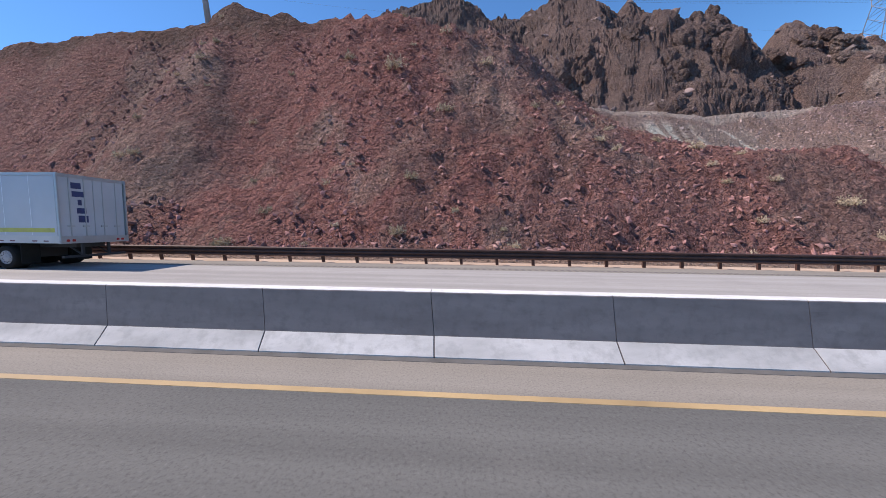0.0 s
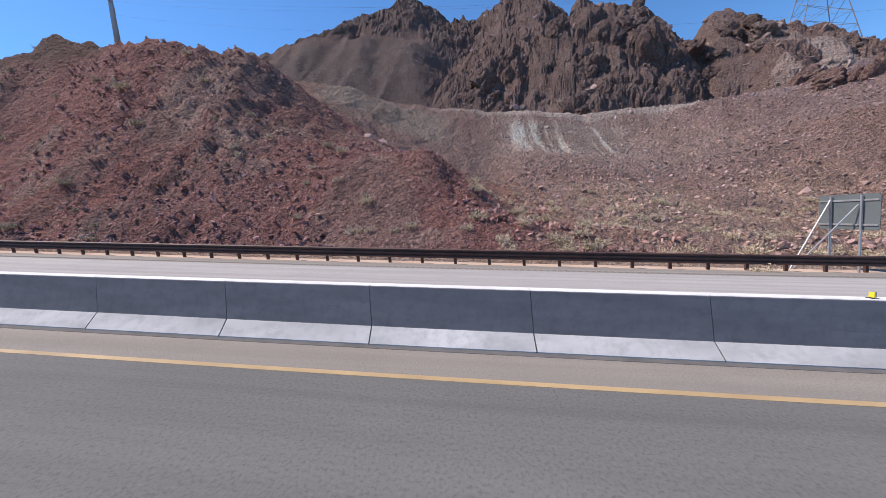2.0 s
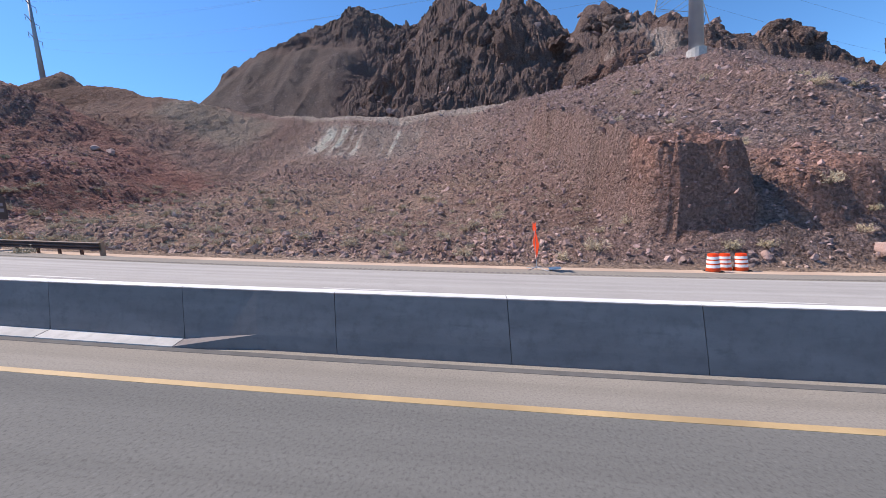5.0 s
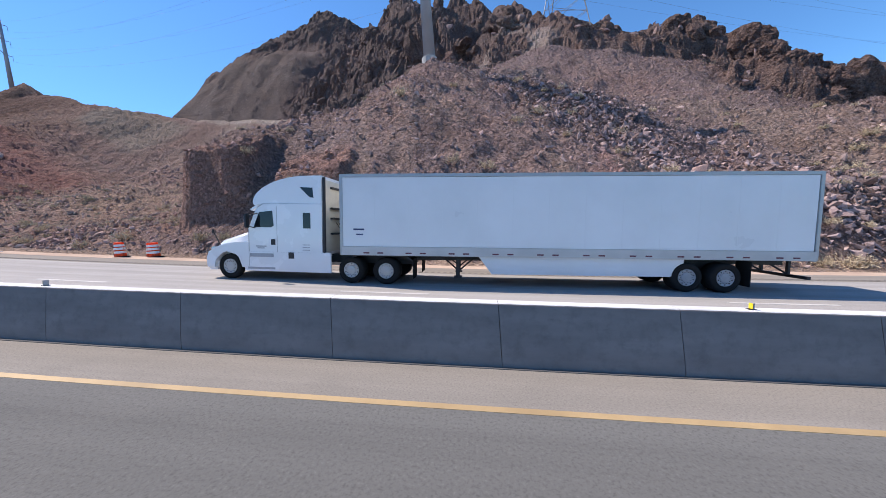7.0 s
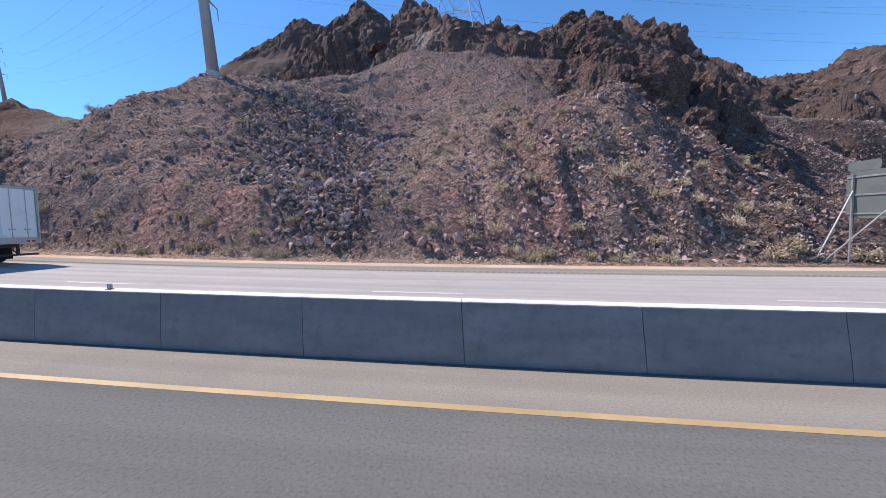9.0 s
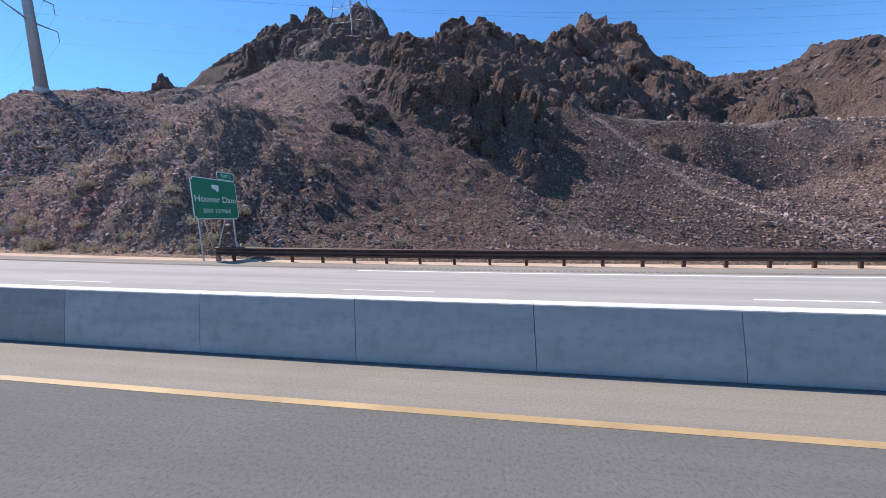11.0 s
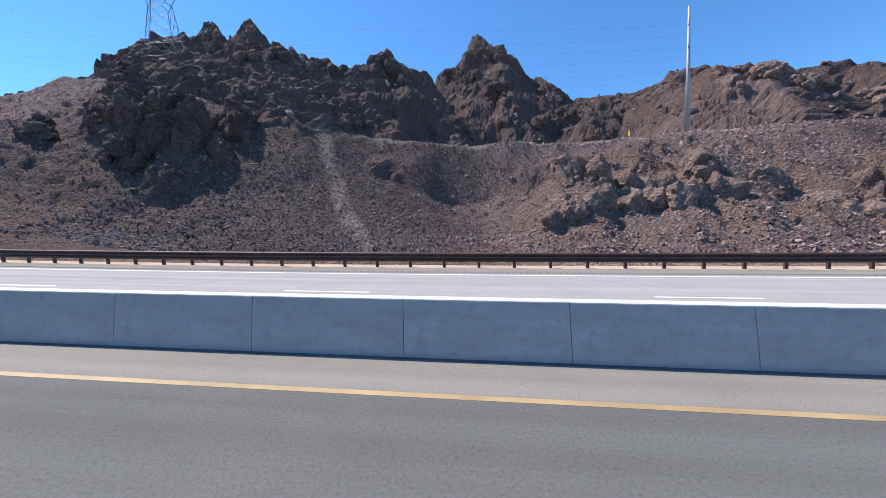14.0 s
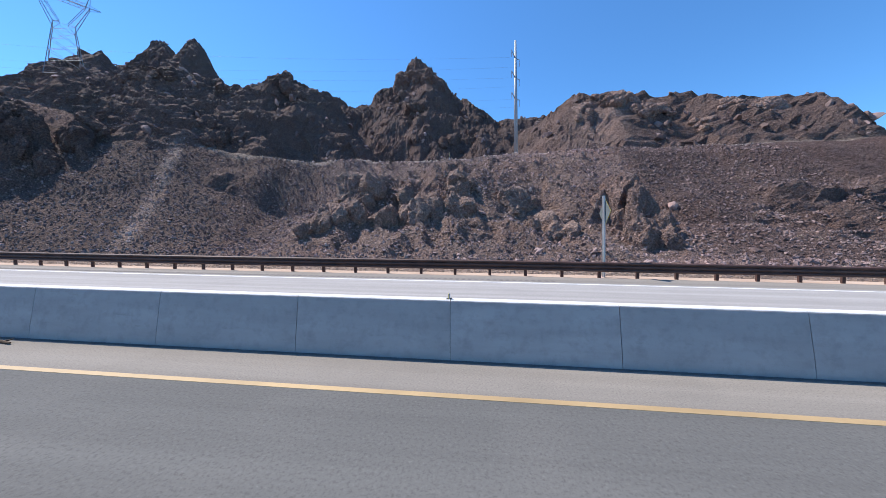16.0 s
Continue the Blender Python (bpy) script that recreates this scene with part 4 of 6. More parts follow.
def semi_trailer(m, label, liveried=False):
    """A box trailer, x forward from its rear doors, 16.1 m long."""
    t = thing("box_trailer", m, label, "trailer")
    n, h0, h1, w = 16.1, 1.14, 4.08, 1.3
    body = rounded(box(bmesh.new(), 0.06, n, -w, w, h0 + 0.30, h1 - 0.09), 0.03, 2)
    part("body", body, DUSTY_TRAILER if liveried else TRAILER_WHITE, t)
    for y in (w, -w):
        s_ = 1 if y > 0 else -1
        part("top_rail", boxed(0.0, n, y - 0.05 * s_, y + 0.018 * s_, h1 - 0.11, h1, 0.008), GALV, t, "galvanised top rail")
        part("bottom_rail", boxed(0.0, n, y - 0.05 * s_, y + 0.02 * s_, h0, h0 + 0.32, 0.008), RAIL_GREY, t)
        for x in (0.0, n):
            part("corner_post", boxed(x - 0.06, x + 0.06, y - 0.05 * s_, y + 0.016 * s_, h0, h1, 0.01), GALV, t, "bright metal corner post")
        seam = None
        for k in range(1, 13):
            at = Matrix.Translation((k * n / 13, y, 0))
            if seam is None:
                seam = part("panel_seam", boxed(-0.008, 0.008, -0.002, 0.004 * s_, h0 + 0.34, h1 - 0.12), TRAILER_WHITE, t)
                seam.matrix_local = at
            else:
                shared("panel_seam", seam.data, t, at)
        mark = None
        for k in range(30):
            if k % 3 == 2:
                continue
            at = Matrix.Translation((0.5 + k * 0.52, y + 0.021 * s_, h0 + 0.07))
            if mark is None:
                mark = part("reflector_tape", boxed(0.0, 0.22, -0.003, 0.003, 0.0, 0.05), DARK_TAPE, t, "dark red reflector tape")
                mark.matrix_local = at
            else:
                shared("reflector_tape", mark.data, t, at)
    part("roof", boxed(0.0, n, -w, w, h1 - 0.03, h1 + 0.01), GALV, t)
    for y in (1.18, -1.18):
        sk = [(4.5, 0.52), (10.6, 0.50), (11.1, h0 + 0.02), (4.05, h0 + 0.02), (4.12, 0.72)]
        part("side_skirt", prism(bmesh.new(), sk, y - 0.02, y + 0.02), TRAILER_WHITE, t, "white aerodynamic side skirt")
    part("chassis", boxed(0.3, 15.3, -0.55, 0.55, h0 - 0.22, h0), BLACK, t)
    part("bogie", boxed(2.3, 5.2, -0.6, 0.6, 0.45, h0 - 0.15, 0.03), BLACK, t)
    for x in (2.7, 3.95):
        for y in (1.24, -1.24):
            wheel(t, x, y, GREY_TRIM)
    for y in (0.95, -0.95):
        part("mud_flap", boxed(1.92, 1.95, y - 0.3, y + 0.3, 0.22, h0 - 0.05), RUBBER, t)
    for y in (0.75, -0.75):
        leg = boxed(11.75, 11.9, y - 0.07, y + 0.07, 0.35, h0)
        rod(leg, (11.8, y, 0.55), (12.5, y * 0.8, h0), 0.03)
        rod(leg, (11.8, y, 0.55), (11.1, y * 0.8, h0), 0.03)
        leg = part("landing_leg", leg, BLACK, t)
        part("foot_plate", boxed(11.68, 11.97, y - 0.13, y + 0.13, 0.30, 0.36), BLACK, leg)
    guard = bmesh.new()
    box(guard, 0.0, 0.12, -1.2, 1.2, 0.50, 0.60)
    for y in (-0.5, 0.5):
        box(guard, 0.02, 0.10, y - 0.05, y + 0.05, 0.55, h0 + 0.05)
        rod(guard, (0.08, y, 0.60), (1.0, y, h0), 0.035)
    part("rear_guard", guard, BLACK, t)
    for y0, y1 in ((-1.22, -0.01), (0.01, 1.22)):
        door = part("rear_door", boxed(0.02, 0.075, y0, y1, h0 + 0.30, h1 - 0.14, 0.01), DUSTY_TRAILER if liveried else TRAILER_WHITE, t, "white swing door with lock rods")
        for f in (0.28, 0.72):
            y = y0 + (y1 - y0) * f
            r = bmesh.new()
            rod(r, (0.0, y, h0 + 0.25), (0.0, y, h1 - 0.12), 0.018)
            box(r, -0.02, 0.02, y - 0.12, y + 0.12, h0 + 0.70, h0 + 0.76)
            part("lock_rod", r, GALV, door)
    part("rear_sill", boxed(-0.03, 0.08, -w, w, h0 - 0.02, h0 + 0.30, 0.01), GALV, t, "steel rear sill")
    part("rear_header", boxed(-0.01, 0.08, -w, w, h1 - 0.14, h1, 0.01), GALV, t)
    for y in (-1.05, -0.85, 0.85, 1.05):
        part("tail_light", boxed(-0.045, -0.02, y - 0.06, y + 0.06, h0 + 0.06, h0 + 0.16, 0.01), RED_LENS, t)
    if liveried:
        part("green_stripe", boxed(0.2, n - 0.2, w, w + 0.006, h0 + 0.46, h0 + 0.64), DECAL_GREEN, t, "yellow green stripe")
        part("blue_stripe", boxed(3.6, n - 0.2, w, w + 0.007, h0 + 0.66, h0 + 0.72), DECAL_BLUE, t, "dark blue stripe")
        marks = bmesh.new()
        for k, (ww, hh) in enumerate(((0.36, 0.26), (0.42, 0.24), (0.14, 0.24), (0.34, 0.24), (0.36, 0.30))):
            box(marks, 0.012, 0.02, 0.62 - ww / 2 - 0.05 * k, 0.62 + ww / 2 - 0.05 * k, 3.62 - k * 0.36 - hh / 2, 3.62 - k * 0.36 + hh / 2, 0.002)
        part("door_emblem", marks, DECAL_BLUE, t, "dark slanted blocks of a painted emblem")
    else:
        tag = bmesh.new()
        box(tag, n - 0.85, n - 0.45, w, w + 0.005, h0 + 0.92, h0 + 0.98)
        box(tag, n - 0.80, n - 0.55, w, w + 0.005, h0 + 0.74, h0 + 0.79)
        part("door_number_bars", tag, DECAL_BLUE, t, "dark bars of unreadable lettering")
    return t


def tractor(m, label):
    """A long-nosed sleeper tractor, x forward, its nose at x = 0."""
    t = thing("semi_truck", m, label, "truck")
    w = 1.22
    cab = [(-1.95, 0.95), (-1.95, 2.02), (-2.30, 2.80), (-2.60, 2.98), (-5.0, 2.98), (-5.0, 0.95)]
    part("cab", rounded(prism(bmesh.new(), cab, -w, w), 0.07), TRUCK_WHITE, t)
    fair = [(-2.20, 2.92)] + [(-2.14 - 2.3 * (1 - math.cos(a)) ** 0.9, 3.02 + 1.03 * math.sin(a) ** 0.92) for a in np.linspace(0.02, math.pi / 2, 10)] + [(-4.98, 4.05), (-4.98, 2.99), (-2.5, 2.99)]
    part("roof_fairing", rounded(prism(bmesh.new(), fair, -w + 0.03, w - 0.03), 0.06, 2, 0.7), TRUCK_WHITE, t, "tall rounded white roof fairing")
    part("sun_visor", rounded(prism(bmesh.new(), [(-1.98, 2.78), (-2.35, 3.0), (-2.5, 2.98), (-2.05, 2.72)], -1.15, 1.15), 0.02), TRUCK_WHITE, t)
    hood = bmesh.new()
    ring = []
    for x, hw, z0, z1 in ((-0.06, 0.72, 0.75, 1.32), (-0.45, 0.92, 0.72, 1.52), (-1.2, 1.0, 0.72, 1.74), (-2.05, 1.1, 0.72, 1.98)):
        ring.append([hood.verts.new(p) for p in ((x, -hw, z0), (x, -hw, z1 - 0.15), (x, -hw + 0.2, z1), (x, hw - 0.2, z1), (x, hw, z1 - 0.15), (x, hw, z0))])
    for p, q in zip(ring, ring[1:]):
        for k in range(6):
            hood.faces.new((p[k], p[(k + 1) % 6], q[(k + 1) % 6], q[k]))
    hood.faces.new(ring[0])
    hood.faces.new(ring[-1][::-1])
    part("hood", rounded(hood, 0.05), TRUCK_WHITE, t, shade=True)
    part("grille", boxed(-0.09, -0.03, -0.52, 0.52, 0.80, 1.26, 0.02), BLACK, t, "black front grille")
    part("bumper", rounded(box(bmesh.new(), -0.55, 0.02, -1.2, 1.2, 0.34, 0.82), 0.12), TRUCK_WHITE, t)
    ws = prism(bmesh.new(), [(-1.93, 2.06), (-2.27, 2.76), (-2.30, 2.76), (-1.96, 2.06)], -1.02, 1.02)
    part("windscreen", ws, TINT, t, "dark sloping windscreen")
    for y in (w, -w):
        s_ = 1 if y > 0 else -1
        arch = bmesh.new()
        pts = [(-1.95, 0.50), (-1.95, 1.50), (-1.45, 1.49), (-0.95, 1.41), (-0.50, 1.27), (-0.20, 1.08), (-0.10, 0.82), (-0.12, 0.50)]
        inn = [(-1.05 + 0.60 * math.cos(a), 0.50 + 0.60 * math.sin(a)) for a in np.linspace(0.0, math.pi, 14)]
        prism(arch, pts + inn, y - 0.34 * s_, y + 0.01 * s_)
        bmesh.ops.triangulate(arch, faces=[f for f in arch.faces if len(f.verts) > 4])
        part("fender", arch, TRUCK_WHITE, t)
        part("hood_seam", boxed(-1.97, -1.955, y - 0.02 * s_, y + 0.014 * s_, 0.55, 1.98), GREY_TRIM, t)
        part("headlight", boxed(-0.62, -0.20, y - 0.26 * s_, y - 0.05 * s_, 1.02, 1.28, 0.05), CHROME, t, "clear headlight")
        win = prism(bmesh.new(), [(-2.18, 2.08), (-2.42, 2.66), (-2.98, 2.72), (-3.02, 2.14), (-2.9, 2.08)], y - 0.02 * s_, y + 0.006 * s_)
        rounded(win, 0.05, 2, 0.7)
        part("door_window", win, TINT, t, "dark door window")
        part("sleeper_window", rounded(box(bmesh.new(), -4.55, -4.22, y - 0.02 * s_, y + 0.007 * s_, 2.04, 2.66), 0.05, 2), TINT, t)
        port = prism(bmesh.new(), [(-4.10, 3.62), (-4.62, 3.60), (-4.66, 3.22), (-4.5, 3.24)], y - 0.045 * s_, y - 0.024 * s_)
        part("fairing_window", port, TINT, t)
        part("door_seam", boxed(-3.16, -3.145, y - 0.01 * s_, y + 0.004 * s_, 1.05, 2.9), GREY_TRIM, t)
        part("door_handle", boxed(-3.08, -2.90, y, y + 0.012 * s_, 1.40, 1.62, 0.004), BLACK, t)
        part("side_fairing", boxed(-5.35, -1.75, y - 0.05 * s_, y + 0.012 * s_, 0.36, 1.14, 0.02), TRUCK_WHITE, t)
        part("step_recess", boxed(-3.0, -2.0, y + 0.010 * s_, y + 0.018 * s_, 0.92, 1.06), GREY_TRIM, t)
        part("fuel_step", boxed(-3.05, -1.9, y + 0.010 * s_, y + 0.018 * s_, 0.44, 0.52), GREY_TRIM, t)
        part("locker", boxed(-3.85, -3.62, y + 0.011 * s_, y + 0.02 * s_, 0.88, 1.12, 0.004), BLACK, t)
        bars = bmesh.new()
        for z, a, b_ in ((1.34, -2.7, -2.25), (1.27, -2.62, -2.32)):
            box(bars, a, b_, y, y + 0.006 * s_, z - 0.02, z + 0.02)
        for z in (1.22, 1.32, 1.42):
            box(bars, -4.5, -4.2, y, y + 0.006 * s_, z - 0.015, z + 0.015)
        part("door_lettering", bars, GREY_TRIM, t, "grey bars of unreadable lettering")
        mir = bmesh.new()
        rod(mir, (-2.25, y, 2.05), (-2.12, y + 0.28 * s_, 2.12), 0.02)
        rod(mir, (-2.35, y, 2.62), (-2.12, y + 0.28 * s_, 2.50), 0.02)
        part("mirror_arm", mir, BLACK, t)
        part("mirror", boxed(-2.19, -2.07, y + 0.20 * s_, y + 0.38 * s_, 2.05, 2.58, 0.03), BLACK, t)
        hm = bmesh.new()
        rod(hm, (-0.55, y - 0.25 * s_, 1.20), (-0.35, y - 0.10 * s_, 1.85), 0.02)
        part("hood_mirror_arm", hm, BLACK, t)
        part("hood_mirror", boxed(-0.40, -0.30, y - 0.17 * s_, y - 0.04 * s_, 1.80, 1.96, 0.02), BLACK, t)
        part("side_extender", boxed(-5.14, -5.02, y - 0.06 * s_, y, 1.05, 4.0, 0.02), BLACK, t, "black rubber side extender")
        part("quarter_fender", prism(bmesh.new(), [(-6.0, 0.9), (-6.35, 1.12), (-8.25, 1.12), (-8.5, 0.95), (-8.5, 0.9), (-8.2, 1.06), (-6.4, 1.06)], y - 0.6 * s_, y), BLACK, t)
        part("mud_flap", boxed(-8.55, -8.52, y - 0.62 * s_, y, 0.25, 0.98), RUBBER, t)
    part("frame", boxed(-8.4, -0.6, -0.45, 0.45, 0.70, 1.02), BLACK, t)
    part("fifth_wheel", boxed(-7.9, -6.7, -0.45, 0.45, 1.02, 1.14, 0.03), BLACK, t)
    for y in (-0.2, 0.0, 0.2):
        run = [Vector((-5.08 - 1.35 * f, y * (1 - f), 2.3 - 1.9 * f * (1 - f) - 0.5 * f)) for f in (0, 0.12, 0.25, 0.38, 0.5, 0.62, 0.75, 0.88, 1.0)]
        part("air_hose", tube(bmesh.new(), run, 0.018, 6), BLACK, t)
    back = part("rear_wall", boxed(-5.045, -5.0, -1.12, 1.12, 1.15, 3.92, 0.02), CREAM, t, "cream rear wall of the sleeper")
    for z in (1.85, 2.45, 2.85, 3.65):
        part("bracket", boxed(-5.16, -5.045, -0.25, 0.65, z - 0.04, z + 0.04, 0.01), BLACK, back)
    wheel(t, -1.05, 1.16, ALLOY, dual=False)
    wheel(t, -1.05, -1.16, ALLOY, dual=False)
    for x in (-6.15, -7.5):
        for y in (1.24, -1.24):
            wheel(t, x, y, ALLOY)
    return t


# a white rig in the far lane, and a liveried trailer further down it
tractor(tilted(117.6, 12.45, 0.0, 180), "white long-nosed sleeper truck in the far lane, pulling a trailer")
semi_trailer(tilted(140.05, 12.45, 0.0, 180), "plain white box trailer with galvanised rails, hitched to the truck")
semi_trailer(tilted(-17.0, 13.2, 0.0, 180), "white box trailer with a green side stripe and dark door emblem", True)


# ---- road signs ----
def board(parent, name, mat, w, h, z, x=0.0, thick=0.012, bevel=0.08, label=""):
    bm = box(bmesh.new(), x - thick / 2, x + thick / 2, -w / 2, w / 2, z, z + h)
    corner = [e for e in bm.edges if abs(e.verts[0].co.x - e.verts[1].co.x) > thick / 2]
    bmesh.ops.bevel(bm, geom=corner, offset=bevel, segments=4, affect="EDGES")
    return part(name, bm, mat, parent, label)


def words(parent, text, size, y, z, x, mat, name="lettering"):
    c = bpy.data.curves.new(name, "FONT")
    c.body, c.size, c.align_x, c.align_y, c.extrude = text, size, "CENTER", "CENTER", 0.002
    tmp = bpy.data.objects.new(name, c)
    scene.collection.objects.link(tmp)
    bpy.context.view_layer.update()
    me = bpy.data.meshes.new_from_object(tmp.evaluated_get(bpy.context.evaluated_depsgraph_get()))
    bpy.data.objects.remove(tmp)
    me.materials.append(mat)
    ob = new(name, me)
    ob.parent = parent
    ob.matrix_local = pose(x, y, z, 90, 0, 90)
    return tagged(ob, "white lettering")


def sign_frame(parent, w, top, feet, braces, rails, inset=0.35):
    """Two posts with slanting braces behind the board (towards -x)."""
    for y, f in zip((w / 2 - inset, -w / 2 + inset), feet):
        part("post", boxed(-0.15, -0.08, y - 0.035, y + 0.035, f, top), GALV, parent, "slim steel sign post")
    for z in rails:
        part("cross_rail", boxed(-0.06, -0.012, -w / 2 + 0.04, w / 2 - 0.04, z - 0.04, z + 0.04), GALV, parent)
    for (a, b_) in braces:
        part("brace", rod(bmesh.new(), a, b_, 0.035), GALV, parent, "slanting steel brace")


g = thing("highway_sign", turned(185.1, 17.75, -0.35), "green exit sign for a dam on braced steel posts", "road sign")
gz = ground_z(185.1, 17.75) - on_road(185.1, 17.75).z + 0.35
board(g, "sign_border", SIGN_WHITE, 3.25, 2.5, 2.8, 0.0, 0.014, 0.14)
board(g, "sign_panel", SIGN_GREEN, 3.15, 2.4, 2.85, 0.012, 0.014, 0.12, "green sign panel")
board(g, "sign_back", ALU, 3.25, 2.5, 2.8, -0.010, 0.008, 0.14, "grey aluminium sign back")
board(g, "exit_tab_border", SIGN_WHITE, 1.35, 0.5, 5.32, 0.0, 0.014, 0.06).location.y = 0.92
board(g, "exit_tab", SIGN_GREEN, 1.27, 0.42, 5.36, 0.012, 0.014, 0.05).location.y = 0.92
board(g, "exit_tab_back", ALU, 1.35, 0.5, 5.32, -0.010, 0.008, 0.06).location.y = 0.92
words(g, "Hoover Dam", 0.56, 0.0, 4.02, 0.022, SIGN_WHITE)
words(g, "EXIT 1/2 MILE", 0.34, 0.0, 3.30, 0.022, SIGN_WHITE)
words(g, "EXIT 2", 0.27, 0.92, 5.57, 0.022, SIGN_WHITE)
_em = bmesh.new()
_pts = [(-0.24, 4.93), (0.26, 4.93), (0.26, 4.62), (0.12, 4.50), (-0.02, 4.66), (-0.24, 4.70)]
_a = [_em.verts.new((0.021, y, z)) for y, z in _pts]
_b = [_em.verts.new((0.027, y, z)) for y, z in _pts]
_em.faces.new(_a), _em.faces.new(_b[::-1])
for k in range(6):
    _em.faces.new((_a[k], _a[(k + 1) % 6], _b[(k + 1) % 6], _b[k]))
part("route_shield", _em, SIGN_WHITE, g, "plain white route shield shape")
sign_frame(g, 3.25, 5.2, (gz - 0.3, gz - 0.3), [((-0.1, 1.25, 4.3), (-1.9, 1.35, gz - 0.1)), ((-0.1, -1.2, 4.4), (-1.8, 1.25, gz - 0.1))], (3.05, 4.05, 5.0))

b = thing("attraction_sign", turned(56.5, 17.1, -0.25), "brown roadside sign with four faded boards on braced posts", "road sign")
bz = ground_z(56.5, 17.1) - on_road(56.5, 17.1).z + 0.25
board(b, "sign_panel", SIGN_BROWN, 2.5, 1.75, 2.35, 0.0, 0.016, 0.05, "brown sign panel")
board(b, "sign_back", ALU, 2.5, 1.75, 2.35, -0.014, 0.008, 0.05, "grey aluminium sign back")
for k in range(4):
    bars = bmesh.new()
    z = 3.86 - k * 0.42
    if k in (1, 2):
        box(bars, 0.009, 0.014, -1.1, -0.12, z - 0.13, z + 0.13)
        box(bars, 0.009, 0.014, 0.10, 1.1, z - 0.13, z + 0.13)
    else:
        box(bars, 0.009, 0.014, -0.62, 0.62, z - 0.11, z + 0.11)
    part("lettering_bars", bars, DULL, b, "pale bars of unreadable lettering")
sign_frame(b, 2.5, 4.05, (bz - 0.3, bz - 0.3), [((-0.1, 0.65, 3.9), (-2.2, 0.65, bz - 0.1)), ((-0.1, -0.5, 3.6), (-1.9, 0.9, bz - 0.1))], (2.6, 3.8), 0.62)

d = thing("warning_sign", turned(315.0, 16.9, 0.0), "diamond warning sign seen from its bare metal back", "road sign")
dz = ground_z(315.0, 16.9) - on_road(315.0, 16.9).z
for nm, mat, x in (("sign_back", ALU, -0.012), ("sign_panel", YELLOW_SIGN, 0.0)):
    bm = box(bmesh.new(), x - 0.006, x + 0.006, -0.51, 0.51, -0.51, 0.51)
    o = part(nm, bm, mat, d)
    o.matrix_local = pose(0, 0, 3.43, 45)
part("post", boxed(-0.11, -0.03, -0.12, -0.04, dz - 0.3, 4.3), GALV, d)
part("post", boxed(-0.11, -0.03, 0.04, 0.12, dz - 0.3, 4.3), GALV, d)

o = thing("roadwork_sign", turned(95.8, 15.95, -0.02), "orange diamond roadwork sign on a low folding stand", "road sign")
bm = box(bmesh.new(), -0.004, 0.004, -0.54, 0.54, -0.54, 0.54)
part("sign_panel", bm, ORANGE, o, "orange fabric diamond").matrix_local = pose(0.0, 0, 1.34, 45)
_bars = bmesh.new()
for z, wd in ((1.52, 0.5), (1.34, 0.8), (1.16, 0.5)):
    box(_bars, 0.004, 0.008, -wd / 2, wd / 2, z - 0.05, z + 0.05)
part("lettering_bars", _bars, BLACK, o, "dark bars of unreadable lettering")
part("mast", rod(bmesh.new(), (-0.02, 0, 0.05), (-0.02, 0, 2.15), 0.018), GALV, o)
_f = bmesh.new()
for a in range(4):
    c, s_ = math.cos(a * math.pi / 2 + 0.5), math.sin(a * math.pi / 2 + 0.5)
    rod(_f, (0, 0, 0.16), (0.85 * c, 0.85 * s_, 0.03), 0.022)
part("stand_legs", _f, GALV, o)
_f = bmesh.new()
box(_f, 0.5, 1.1, -0.35, -0.1, 0.02, 0.14, 0.04)
part("sandbag", _f, SIGN_WHITE, o, "pale sandbag on the stand")
for y, tilt in ((0.0, 24), (0.0, -24)):
    fl = bmesh.new()
    box(fl, -0.012, -0.008, -0.22, 0.22, 0.0, 0.40)
    part("flag", fl, ORANGE, o, "small orange warning flag").matrix_local = pose(-0.02, 0.30 * (1 if tilt > 0 else -1), 1.98, tilt)


def drum(m):
    t = thing("traffic_drum", m, "orange and white striped plastic traffic drum on a black base", "traffic drum", "drums on the verge")
    prof = [(0.30, 0.05), (0.29, 0.24), (0.275, 0.26), (0.27, 0.45), (0.255, 0.47), (0.25, 0.66), (0.24, 0.68), (0.235, 0.88), (0.22, 0.98), (0.10, 1.0)]
    part("drum_body", lathe(bmesh.new(), prof, "Z", 24), ORANGE, t)
    for z0, z1, r in ((0.27, 0.42, 0.284), (0.50, 0.64, 0.268), (0.71, 0.85, 0.250)):
        part("white_band", lathe(bmesh.new(), [(r - 0.02, z0), (r, z0), (r - 0.006, z1), (r - 0.026, z1)], "Z", 24), SIGN_WHITE, t, "white reflective band")
    part("rubber_base", lathe(bmesh.new(), [(0.46, 0.0), (0.45, 0.06), (0.32, 0.09), (0.30, 0.09)], "Z", 24), RUBBER, t)
    return t


d0 = drum(turned(105.2, 17.1, -0.1))
copy_thing(d0, turned(106.5, 18.0, -0.15))
d1 = copy_thing(d0, turned(107.1, 17.7, -0.1))

# a grey board on a short post behind the rail at the end of the shot
e = thing("delineator_post", turned(328.0, 15.95, 0.0), "slim grey marker post with a plate beside the guard rail", "marker post")
part("post", boxed(-0.04, 0.04, -0.03, 0.03, -0.1, 2.0), GALV, e)
board(e, "marker_plate", ALU, 0.75, 1.15, 0.75, -0.05, 0.008, 0.05)
part("red_edge", boxed(-0.062, -0.056, -0.04, 0.02, 1.2, 1.95), RED_LENS, e, "thin red edge strip")


